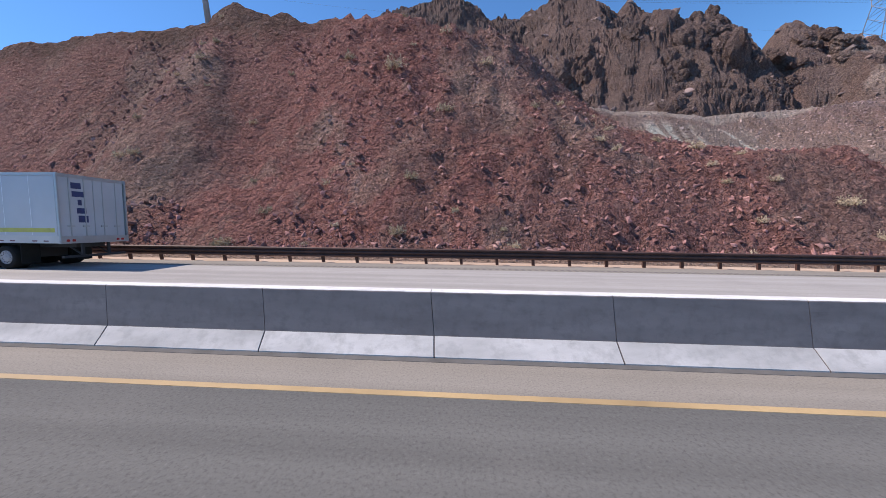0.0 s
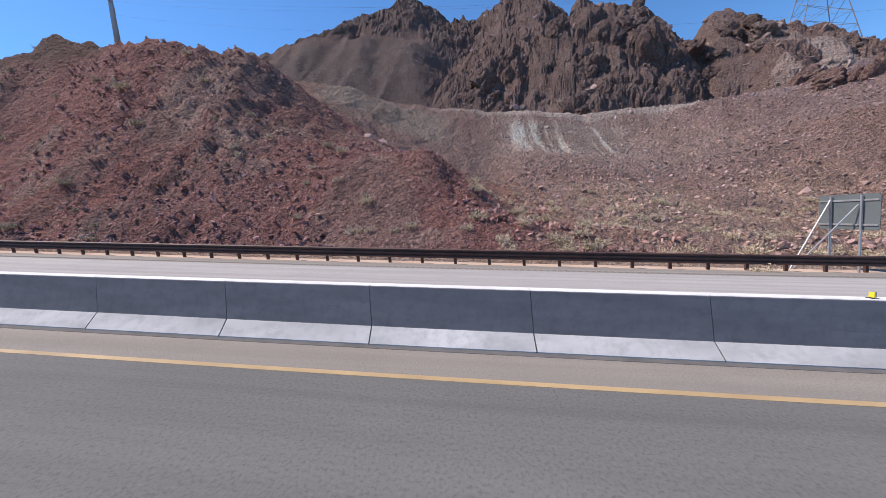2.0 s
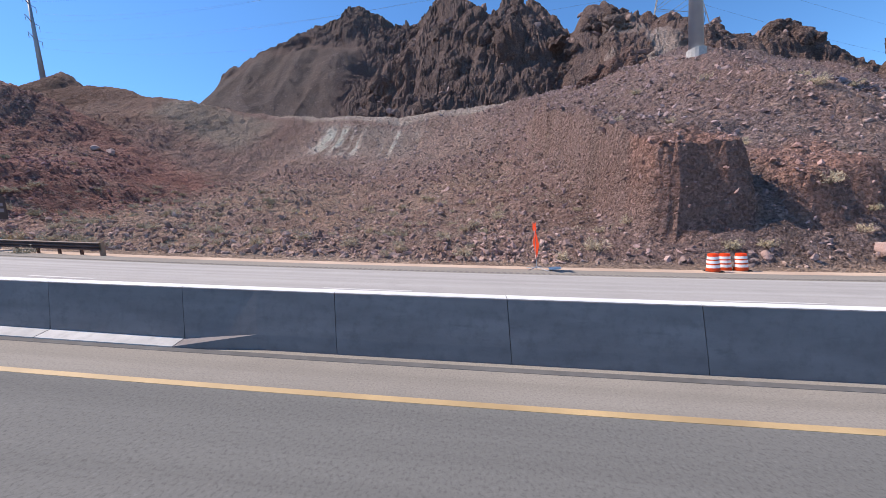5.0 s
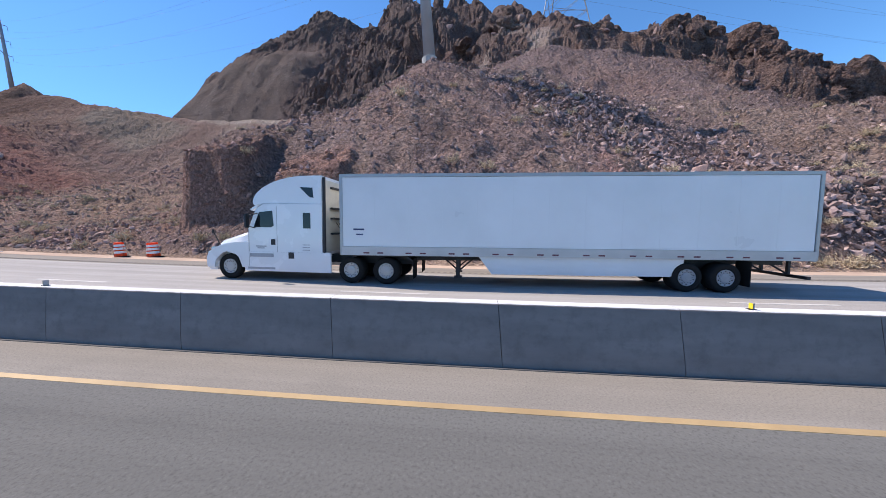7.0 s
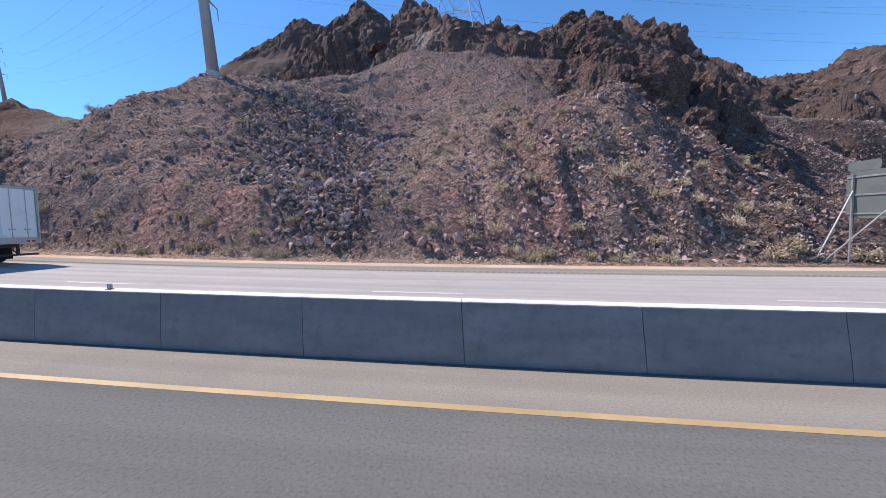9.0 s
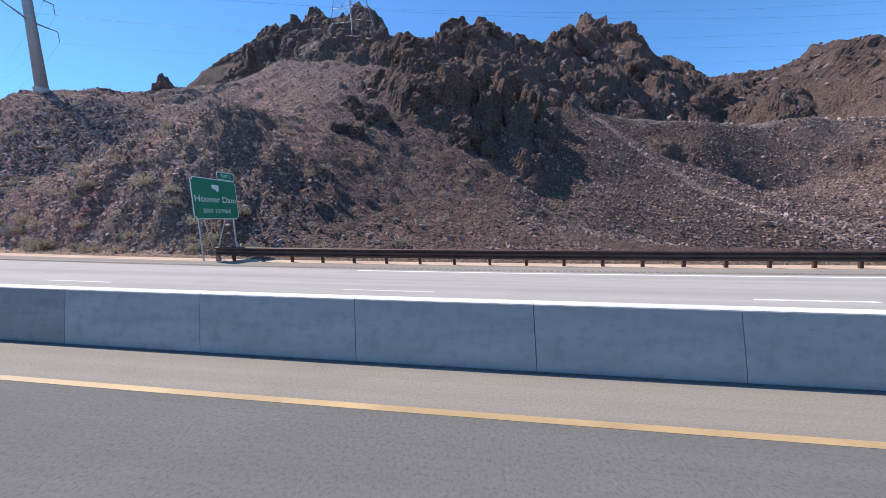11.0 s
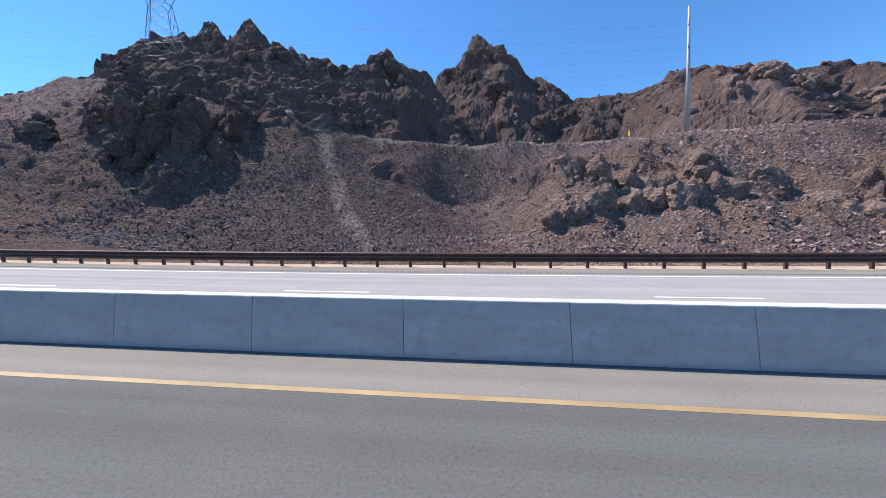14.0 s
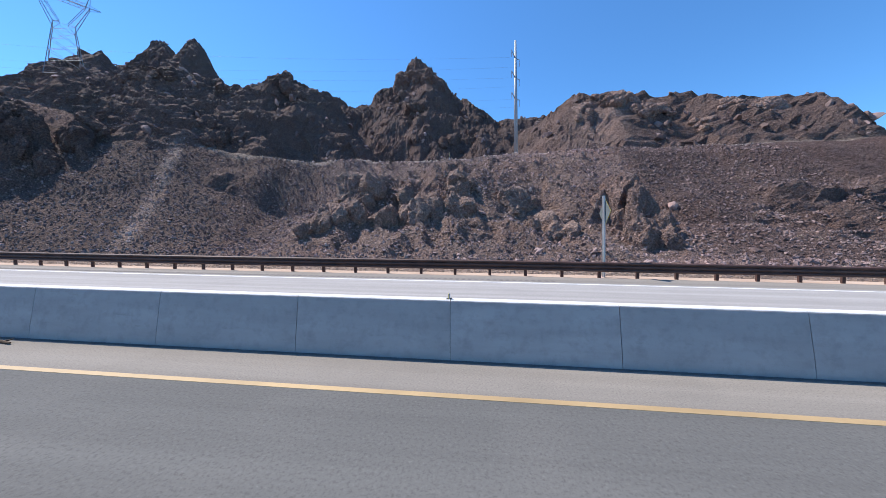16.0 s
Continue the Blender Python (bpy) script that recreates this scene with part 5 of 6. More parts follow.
# ---- drains in the shoulder ----
IRON = plain("grate iron", (0.20, 0.20, 0.195), 0.6, 0.2)
for s, L in ((48.3, 4.12), (107.2, 4.22), (229.7, 4.25), (246.2, 4.25)):
    t = thing("drain_grate", tilted(s, L), "iron drain grate framed by a white painted border", "drain grate", "grates along the barrier")
    # shallow slab, the pit's shade put into its colour
    part("pit", boxed(-0.5, 0.5, -0.28, 0.28, -0.05, 0.004), RECESS_SHADE, t)
    for k in range(9):
        part("bar", boxed(-0.5, 0.5, -0.27 + k * 0.0675 - 0.012, -0.27 + k * 0.0675 + 0.012, 0.0, 0.016), IRON, t)
    bm = bmesh.new()
    box(bm, -0.62, 0.62, -0.38, -0.28, -0.02, 0.010)
    box(bm, -0.62, -0.5, -0.28, 0.36, -0.02, 0.010)
    box(bm, 0.5, 0.62, -0.28, 0.36, -0.02, 0.010)
    part("painted_border", bm, WHITE, t, "white painted border")

# ---- reflectors on the barrier ----
for s in (-9.0, 43.2, 55.9, 120.6, 132.8, 157.4, 224.1, 237.6, 280.0, 294.0, 307.6):
    t = thing("barrier_reflector", tilted(s, 4.97, 0.985), "small reflector tab on the barrier top, yellow on one face", "reflector", "reflectors on the barrier")
    part("base", boxed(-0.05, 0.05, -0.04, 0.04, 0.0, 0.012), BLACK, t)
    part("holder", boxed(-0.006, 0.014, -0.04, 0.04, 0.012, 0.105, 0.004), GREY_TRIM, t)
    part("lens", boxed(-0.014, -0.007, -0.036, 0.036, 0.016, 0.10, 0.002), YELLOW_SIGN, t, "yellow reflector lens")

# ---- litter on the shoulder ----
BARK = plain("dry wood", (0.12, 0.085, 0.06), 0.9)
for s, L, n, turn in ((255.0, 4.15, 0.5, 25), (277.7, 4.30, 0.28, 10), (296.6, 4.45, 0.22, 160), (299.3, 4.45, 0.45, -12), (285.6, 4.45, 0.28, -10), (281.7, 4.45, 0.35, -12), (296.9, 4.45, 0.2, -15)):
    bm = bmesh.new()
    rod(bm, (-n / 2, 0, 0.03), (n / 2, 0.02, 0.03), 0.03, 0.018, 6)
    rod(bm, (0, 0, 0.03), (n / 4, 0.1, 0.07), 0.018, 0.01, 5)
    t = part("dry_branch", bm, BARK)
    t.matrix_world = tilted(s, L, 0.0, turn)
    tagged(t, "short dry broken branch lying on the shoulder", "branch", "litter on the shoulder")


# ---- power line ----
POLE = plain("weathered steel pole", (0.33, 0.345, 0.37), 0.55, 0.3, vary=0.1, scale=0.3)
LATTICE = plain("lattice steel", (0.24, 0.25, 0.27), 0.6, 0.3)
INSULATOR = plain("grey insulator", (0.30, 0.31, 0.33), 0.4)
CABLE = plain("dark cable", (0.10, 0.10, 0.11), 0.7, bump=0)
WIRE_ENDS = []


def steel_pole(s, L, base, height, r0, r1, arms, span, turn, label):
    x, y = plan(s, L)
    g_ = ground_z(s, L)
    t = thing("steel_pole", Matrix.Translation((float(x), float(y), g_)) @ Matrix.Rotation(radians(turn), 4, "Z"), label, "power pole", "poles of the power line")
    top = base + height - g_
    part("shaft", rod(bmesh.new(), (0, 0, -1.5), (0, 0, top), r0, r1, 16), POLE, t, "tapered steel shaft", shade=True)
    part("footing", rod(bmesh.new(), (0, 0, -1.0), (0, 0, 0.35), r0 * 1.25, r0 * 1.25, 16), plain("pole footing concrete", (0.45, 0.44, 0.42), 0.9), t, "round concrete footing")
    ends = []
    for h in arms:
        for sd in (1, -1):
            bm = bmesh.new()
            tip = Vector((0, sd * span, top - h + 0.9))
            rod(bm, (0, 0, top - h), tip, 0.17, 0.07, 8)
            arm = part("cross_arm", bm, POLE, t)
            ins = bmesh.new()
            prof = []
            for k in range(8):
                prof += [(0.04, -0.12 * (2 * k)), (0.11, -0.12 * (2 * k) - 0.05), (0.04, -0.12 * (2 * k) - 0.10)]
            lathe(ins, [(r, tip.z + z) for r, z in prof], "Z", 8)
            bmesh.ops.translate(ins, vec=(tip.x, tip.y, 0), verts=ins.verts)
            part("insulator", ins, INSULATOR, arm)
            ends.append(t.matrix_world @ Vector((tip.x, tip.y, tip.z - 1.85)))
    WIRE_ENDS.append(ends)
    return t


steel_pole(-55.5, 73.4, 60.0, 28.2, 0.70, 0.30, (4.5, 10.0, 15.1), 3.0, 40, "slim grey steel power pole with short cross arms")
steel_pole(124.0, 42.3, 22.3, 32.7, 0.80, 0.36, (11.4, 16.3, 20.9), 4.4, 35, "tall tapered grey steel power pole with three pairs of arms")
steel_pole(319.4, 84.6, 17.5, 28.6, 0.62, 0.24, (4.7, 10.0, 15.6), 2.7, -10, "pale grey steel power pole on the bench")
wires = thing("power_lines", Matrix(), "thin grey power cables sagging between steel poles", "power line")
for p, q in zip(WIRE_ENDS, WIRE_ENDS[1:]):
    for a, b_ in zip(p, q):
        bm = tube(bmesh.new(), [a.lerp(b_, k / 26) - Vector((0, 0, 18 * k / 26 * (1 - k / 26))) for k in range(27)], 0.010)
        part("cable", bm, CABLE, wires)


def lattice_tower(s, L, base, turn):
    x, y = plan(s, L)
    t = thing("lattice_tower", Matrix.Translation((float(x), float(y), base)) @ Matrix.Rotation(radians(turn), 4, "Z") @ Matrix.Diagonal((0.8, 0.6, 0.68, 1)), "tall grey lattice steel transmission tower on the ridge", "transmission tower")
    lev = [(-6.0, 7.9, 7.9), (0, 7.0, 7.0), (6, 6.2, 6.0), (12, 5.4, 5.0), (17.5, 4.7, 4.2), (22.5, 4.0, 3.4)]
    for sy in (1, -1):
        for sx in (1, -1):
            leg = bmesh.new()
            for (z0, a0, b0), (z1, a1, b1) in zip(lev, lev[1:]):
                rod(leg, (sx * b0, sy * a0, z0), (sx * b1, sy * a1, z1), 0.16, sides=5)
            part("leg", leg, LATTICE, t)
    br = bmesh.new()
    for (z0, a0, b0), (z1, a1, b1) in zip(lev, lev[1:]):
        for sd in (1, -1):
            rod(br, (sd * b0, a0, z0), (sd * b1, -a1, z1), 0.08, sides=4)
            rod(br, (sd * b0, -a0, z0), (sd * b1, a1, z1), 0.08, sides=4)
            rod(br, (b0, sd * a0, z0), (-b1, sd * a1, z1), 0.08, sides=4)
            rod(br, (-b0, sd * a0, z0), (b1, sd * a1, z1), 0.08, sides=4)
            if z1 > 20:
                rod(br, (sd * b1, a1, z1), (sd * b1, -a1, z1), 0.07, sides=4)
                rod(br, (b1, sd * a1, z1), (-b1, sd * a1, z1), 0.07, sides=4)
    part("bracing", br, LATTICE, t)
    head = bmesh.new()
    for sx in (1, -1):
        for sy in (1, -1):
            k = 1.2 * sx
            rod(head, (3.4 * sx, 4.0 * sy, 22.5), (k, 10.0 * sy, 36.0), 0.15, sides=5)
            rod(head, (k, 1.5 * sy, 24.5), (k, 8.2 * sy, 36.0), 0.12, sides=5)
            rod(head, (k, 1.5 * sy, 24.5), (3.4 * sx, 4.0 * sy, 22.5), 0.10, sides=5)
            rod(head, (k, 10.0 * sy, 36.0), (0, 10.6 * sy, 44.5), 0.12, sides=5)
            rod(head, (k, 8.2 * sy, 36.0), (0, 10.6 * sy, 44.5), 0.10, sides=5)
            rod(head, (k, 10.0 * sy, 36.0), (0, 14.5 * sy, 37.2), 0.10, sides=5)
            rod(head, (k, 9.6 * sy, 37.8), (0, 14.5 * sy, 37.2), 0.08, sides=5)
            for f in (0.2, 0.4, 0.6, 0.8):
                rod(head, (3.4 * sx + (k - 3.4 * sx) * f, (4 + 6 * f) * sy, 22.5 + 13.5 * f), (k, (1.5 + 6.7 * f) * sy, 24.5 + 11.5 * f), 0.06, sides=4)
        rod(head, (1.2 * sx, 10, 36), (1.2 * sx, -10, 36), 0.12, sides=5)
        rod(head, (1.2 * sx, 9.6, 37.8), (1.2 * sx, -9.6, 37.8), 0.12, sides=5)
        for j in range(10):
            rod(head, (1.2 * sx, -10 + 2 * j, 36), (1.2 * sx, -9 + 2 * j, 37.8), 0.06, sides=4)
            rod(head, (1.2 * sx, -9 + 2 * j, 37.8), (1.2 * sx, -8 + 2 * j, 36), 0.06, sides=4)
    part("head_frame", head, LATTICE, t)
    return t


lattice_tower(162.8, 91, 52.0, -14)

y_ = thing("bench_marker", on_ground(302, 77.4), "small yellow marker board beside the upper track", "marker board")
part("post", boxed(-0.05, 0.05, -0.05, 0.05, -0.3, 2.4), GALV, y_)
part("marker_plate", boxed(-0.08, -0.05, -0.3, 0.3, 1.4, 2.5, 0.02), YELLOW_SIGN, y_)

# ---- loose rock and scrub ----
rng = np.random.default_rng(7)


def stone_material(name, colours, rough=0.9):
    m, n, l, b = material(name, rough)
    v = n.new("ShaderNodeTexCoord").outputs["Object"]
    at = n.new("ShaderNodeAttribute")
    at.attribute_name = "soil"
    g_ = n.new("ShaderNodeNewGeometry")
    big, small = noise_tex(n, l, v, 1.2, 4), noise_tex(n, l, v, 9, 5, 0.7)
    rnd = g_.outputs["Random Per Island"]
    own = mixed(n, l, rnd, mixed(n, l, 1.0, at.outputs["Color"], (0.75, 0.73, 0.74), "MULTIPLY"), mixed(n, l, 1.0, at.outputs["Color"], (1.85, 1.80, 1.84), "MULTIPLY"))
    base = mixed(n, l, 0.32, own, mixed(n, l, rnd, colours[0], colours[1]))
    base = mixed(n, l, remap(n, l, small, 0.4, 0.65, 0.5, 0), base, mixed(n, l, 1.0, base, (0.45, 0.42, 0.42), "MULTIPLY"))
    l.new(base, b.inputs["Base Color"])
    bumped(n, l, b, small, 0.7, 0.08)
    return m


STONE = stone_material("loose rock", ((0.13, 0.098, 0.094), (0.50, 0.39, 0.37)))
RED_STONE = stone_material("red loose rock", ((0.14, 0.072, 0.066), (0.46, 0.29, 0.26)))
CHUTE_STONE = stone_material("grey boulder rock", ((0.16, 0.118, 0.112), (0.64, 0.51, 0.48)))


def rock_shape(level, seed):
    """A broken, angular stone: unit size, vertices and triangles."""
    bm = bmesh.new()
    bmesh.ops.create_icosphere(bm, subdivisions=level, radius=1.0)
    r = random.Random(seed)
    cuts = [(Vector((r.uniform(-1, 1), r.uniform(-1, 1), r.uniform(-1, 1))).normalized(), r.uniform(0.30, 0.62)) for _ in range(8)]
    for v in bm.verts:
        far = min([d / v.co.dot(nrm) for nrm, d in cuts if v.co.dot(nrm) > 0.05] + [1.0])
        v.co *= far * (1 + (r.uniform(-0.38, 0.22) if level == 1 else r.uniform(-0.08, 0.08))) * 1.25
    bm.verts.index_update()
    v = np.array([v.co[:] for v in bm.verts])
    f = np.array([[q.index for q in g_.verts] for g_ in bm.faces])
    bm.free()
    return v, f


def random_turns(n):
    q = rng.normal(size=(n, 4))
    q /= np.linalg.norm(q, axis=1)[:, None]
    w, x, y, z = q.T
    return np.stack([np.stack([1 - 2 * (y * y + z * z), 2 * (x * y - w * z), 2 * (x * z + w * y)], 1),
                     np.stack([2 * (x * y + w * z), 1 - 2 * (x * x + z * z), 2 * (y * z - w * x)], 1),
                     np.stack([2 * (x * z - w * y), 2 * (y * z + w * x), 1 - 2 * (x * x + y * y)], 1)], 1)


def mesh_from(name, v, f, mat, colour=None):
    me = bpy.data.meshes.new(name)
    k = f.shape[1]
    me.vertices.add(len(v))
    me.vertices.foreach_set("co", v.astype(np.float32).ravel())
    me.loops.add(f.size)
    me.loops.foreach_set("vertex_index", f.astype(np.int32).ravel())
    me.polygons.add(len(f))
    me.polygons.foreach_set("loop_start", np.arange(0, f.size, k, dtype=np.int32))
    me.update(calc_edges=True)
    if colour is not None:
        at = me.attributes.new("soil", "FLOAT_COLOR", "POINT")
        at.data.foreach_set("color", np.concatenate([colour, np.ones((len(v), 1))], 1).astype(np.float32).ravel())
    me.materials.append(mat)
    me.shade_flat()
    return me


def rocks(name, S, L, size, level, mat, label, flat=0.75):
    """Many loose stones half sunk in the ground, in one mesh."""
    z, crag = detailed(S[None], L[None])
    col = soil(S[None], L[None], z, crag)[0]
    X, Y = plan(S, L)
    P = np.stack([X, Y, z[0]], 1)
    V, F, C, base = [], [], [], 0
    kinds = [rock_shape(level, 100 * level + k) for k in range(5)]
    which = rng.integers(0, 5, len(S))
    for k, (v, f) in enumerate(kinds):
        i = np.where(which == k)[0]
        if not len(i):
            continue
        sc = size[i, None] * rng.uniform([0.8, 0.55, 0.35], [1.6, 1.1, flat + 0.1], (len(i), 3))
        M = random_turns(len(i)) * sc[:, None, :]
        w = np.einsum("nij,vj->nvi", M, v) + (P[i] + np.array([0, 0, 1]) * size[i, None] * 0.12)[:, None, :]
        V.append(w.reshape(-1, 3))
        F.append((f[None] + (np.arange(len(i)) * len(v))[:, None, None] + base).reshape(-1, f.shape[1]))
        C.append(np.repeat(col[i], len(v), 0))
        base += len(i) * len(v)
    me = mesh_from(name, np.concatenate(V), np.concatenate(F), mat, np.concatenate(C))
    return tagged(new(name, me), label, "rocks", kind="stuff")


def spread(n, s0, s1, l0, l1, lean=1.6):
    """Random places, denser towards the road."""
    s = rng.uniform(s0, s1, n)
    L = l0 + (l1 - l0) * rng.random(n) ** lean
    return s, L


def sizes(n, lo, hi, power=2.6):
    return lo + (hi - lo) * rng.random(n) ** power


s_, l_ = spread(36000, -45, 98, 18.9, 60, 1.4)
k_ = (fractal(*plan(s_, l_), 9, 3, 81) > -0.12) & ~((s_ < -8) & (l_ > 38))
s_, l_ = s_[k_], l_[k_]
rocks("loose_stones_red", s_, l_, sizes(len(s_), 0.05, 0.34, 2.8), 1, RED_STONE, "broken reddish stones strewn over the cut slope")
s_, l_ = spread(20000, 92, 212, 18.9, 82, 1.3)
rocks("loose_stones_grey", s_, l_, sizes(len(s_), 0.06, 0.32, 2.6), 1, STONE, "grey and purple stones strewn over the slope")
s_, l_ = spread(4500, 163, 188, 19.2, 29, 1.2)
rocks("rib_stones", s_, l_, sizes(len(s_), 0.05, 0.26, 2.6), 1, STONE, "broken purple and pale slabs on the bedded cut")
s_, l_ = spread(44000, 205, 376, 33, 80, 0.95)
rocks("talus_stones", s_, l_, sizes(len(s_), 0.10, 0.40, 2.2), 1, STONE, "dark talus stones on the steep slope below the bench")
s_, l_ = spread(3600, 45, 125, 26, 80, 0.9)
rocks("bench_rubble", s_, l_, sizes(len(s_), 0.12, 0.50), 1, STONE, "tumbled blocks below the upper bench")
l_ = 19.4 + 25.0 * rng.random(6500) ** 0.8
s_ = np.interp(l_, CHUTE_L, CHUTE_S) + np.interp(l_, CHUTE_L, CHUTE_W) * np.clip(rng.normal(size=6500) * 0.5, -1.2, 1.2)
rocks("boulder_chute", s_, l_, sizes(6500, 0.10, 0.44, 2.6), 1, CHUTE_STONE, "chute of tumbled dark grey boulders down the slope")
s_, l_ = spread(5000, -60, 42, 84, 150, 0.9)
rocks("scree_stones", s_, l_, sizes(len(s_), 0.12, 0.6, 2.8), 1, STONE, "fine grey scree on the flank of the mountain")
s_, l_ = spread(1000, 240, 345, 40, 84, 1.0)
rocks("talus_boulders", s_, l_, sizes(1000, 0.2, 0.6), 2, STONE, "larger brown boulders among the talus")

boulder_meshes = []
for k in range(4):
    v, f = rock_shape(2, 40 + k)
    me = mesh_from("boulder", v, f, STONE, np.tile((0.28, 0.19, 0.16), (len(v), 1)))
    boulder_meshes.append(me)
for s, L, r in ((63, 19.0, 0.35), (64.2, 18.6, 0.28), (160.5, 19.6, 0.55), (161.6, 19.2, 0.42), (163.0, 19.7, 0.6), (159.4, 19.9, 0.4), (164.4, 19.4, 0.35), (169, 21.5, 0.7), (153, 22.5, 0.7),
                (150.5, 24.5, 0.8), (154.5, 25.5, 0.9), (148.0, 27.0, 0.85), (116.5, 19.6, 0.7), (118.5, 19.2, 0.5), (110.0, 19.4, 0.5), (122.5, 19.6, 0.6), (88, 46, 1.2), (70, 54, 0.8), (22, 43, 1.5), (24, 44, 1.1),
                (95, 24, 0.5), (84, 23, 0.4), (47, 25, 0.4), (236, 19.5, 0.4), (305, 20.0, 0.5), (340, 60, 1.6), (343, 58, 1.2)):
    t = new("boulder", boulder_meshes[int(s * 7) % 4])
    x, y = plan(s, L)
    t.matrix_world = Matrix.Translation((float(x), float(y), ground_z(s, L) + r * 0.12)) @ Matrix.LocRotScale(None, Euler((s, L, s + L)), (r * 0.85, r * 0.7, r * 0.6))
    tagged(t, "angular reddish boulder half sunk in the slope", "boulder", "boulders on the slope")


# ---- outcrops of solid rock ----
def outcrop_shape(seed, level=4):
    """A knob of massive rock: flat broken faces, clefts and a rough skin, of unit size."""
    bm = bmesh.new()
    bmesh.ops.create_icosphere(bm, subdivisions=level, radius=1.0)
    bm.verts.index_update()
    v = np.array([p.co[:] for p in bm.verts])
    f = np.array([[q.index for q in g_.verts] for g_ in bm.faces])
    bm.free()
    r = np.random.default_rng(seed)
    n = r.normal(size=(16, 3)) * (1, 1, 0.55)
    n /= np.linalg.norm(n, axis=1)[:, None]
    reach = np.ones(len(v))
    for k, d in zip(n, r.uniform(0.55, 0.92, 16)):
        c = v @ k
        reach = np.where(c > 0.05, np.minimum(reach, d / np.maximum(c, 0.05)), reach)
    a, b = v[:, 0] + 0.7 * v[:, 2] + seed, v[:, 1] - 0.6 * v[:, 2]
    reach = reach * (1 + 0.13 * fractal(a, b, 0.7, 4, seed + 3, 0.6, True) + 0.05 * fractal(b, a, 0.16, 2, seed + 5))
    bl, cr = broken(a * 1.2, b, 0.5, seed + 7)
    return v * (reach * (1 + 0.09 * bl - 0.10 * (1 - cr)))[:, None], f


_knobs, _knobs_small = [outcrop_shape(300 + k) for k in range(7)], [outcrop_shape(330 + k, 3) for k in range(5)]


def outcrop(s, L, half, high, label, group, colour=None, companions=5, sink=0.0):
    """One big knob with smaller ones broken off round it."""
    if colour is None:
        one = np.array([[float(s)]])
        colour = soil(one, np.array([[float(L)]]), one * 0, one * 0 + 1)[0, 0]
    else:
        colour = dusted(colour)
    main = None
    for k in range(companions + 1):
        u = 1 if k == 0 else rng.uniform(0.35, 0.62)
        ds, dl = (0, 0) if k == 0 else (rng.uniform(-1.1, 1.1) * half, rng.uniform(-1.0, 0.3) * half)
        v, f = _knobs[rng.integers(7)] if k == 0 else _knobs_small[rng.integers(5)]
        size = np.array((half * rng.uniform(0.95, 1.15), half * rng.uniform(0.8, 1.1), high * rng.uniform(1.05, 1.3))) * u
        t = rng.uniform(0, math.tau)
        w = v @ np.array(((math.cos(t), math.sin(t), 0), (-math.sin(t), math.cos(t), 0), (0, 0, 1))) * size
        gx, gy = plan(s + ds, L + dl + 0.3 * half)
        here = np.array((float(gx), float(gy), ground_z(s + ds, L + dl + 0.3 * half) + (sink if k == 0 else 0.1) * size[2]))
        shade = np.tile(np.asarray(colour) * rng.uniform(0.88, 1.12), (len(v), 1))
        ob = new("rock_outcrop" if k == 0 else "rock_block", mesh_from("rock", w + here, f, GROUND, shade))
        if k == 0:
            main = ob
        else:
            ob.parent = main
    return tagged(main, label, "outcrop", group)


for s, L, w, h in ((201, 95, 4.7, 4.2), (219, 100, 6.0, 6.0), (231, 84, 5.0, 5.5), (215, 101, 3.5, 3.5), (231, 115, 5.9, 6.4), (206, 93, 4.1, 3.6), (197, 91, 4.9, 4.1), (237, 112, 6.5, 7.0), (150, 100, 4.0, 4.5), (234, 114, 5.5, 6.5), (199, 103, 4.4, 4.0), (201, 88, 4.5, 3.8), (145, 92, 4.6, 3.0), (147, 81, 4.0, 2.7), (130, 104, 6.0, 3.4)):
    outcrop(s, L, w * 0.85, h * 0.8, "dark brown knob of volcanic rock on the ridge", "knobs of the near ridge", None, 4, -0.5)
for s, L, w, h in ((266, 179, 10.4, 9.4), (297, 144, 8.4, 7.4), (278, 157, 8.1, 7.4), (277, 177, 9.1, 8.4), (263, 168, 8.0, 7.5), (310, 153, 7.5, 6.5), (214, 176, 8.8, 6.5)):
    outcrop(s, L, w * 0.8, h * 0.8, "dark craggy rock mass of the pointed peak", "rock masses of the far peaks", None, 4, -0.5)
for s, L, w, h in ((203, 54, 2.6, 3.9), (201, 57, 2.8, 3.7), (209, 56, 2.6, 5.0), (201, 61, 3.6, 2.7), (194, 54, 3.1, 2.4), (185, 48, 2.3, 1.7), (184, 42, 2.0, 1.7), (180, 52, 2.0, 1.4), (197, 54, 3.1, 4.0), (206, 59, 3.8, 4.8), (213, 64, 3.6, 5.2), (193, 58, 3.2, 3.2), (187, 62, 3.2, 3.0), (189, 59, 2.4, 2.2), (209, 68, 4.4, 4.2), (200, 50, 3.0, 3.2), (214, 58, 2.6, 4.0)):
    outcrop(s, L, w, h, "dark blocky outcrop standing out of the slope", "blocky outcrop above the talus")
for s, L, w, h in ((280, 53, 3.0, 3.6), (283, 60, 3.8, 4.6), (291, 55, 3.4, 4.0), (293, 64, 4.2, 4.2), (302, 54, 3.6, 4.4), (306, 61, 4.4, 5.0), (315, 58, 3.4, 3.6), (321, 54, 3.2, 4.4)):
    outcrop(s, L, w * 1.25, h * 1.0, "rounded brown outcrop lit by the sun", "brown outcrops of the spur", (0.205, 0.138, 0.110), 3, -0.5)
for s, L, w, h in ((334, 49, 3.2, 6.2), (335, 53, 3.4, 6.4), (332, 45, 2.6, 4.6), (334, 57, 3.4, 5.6)):
    outcrop(s, L, w, h, "steep outcrop with a shaded side above the road", "steep outcrops", (0.17, 0.11, 0.09))
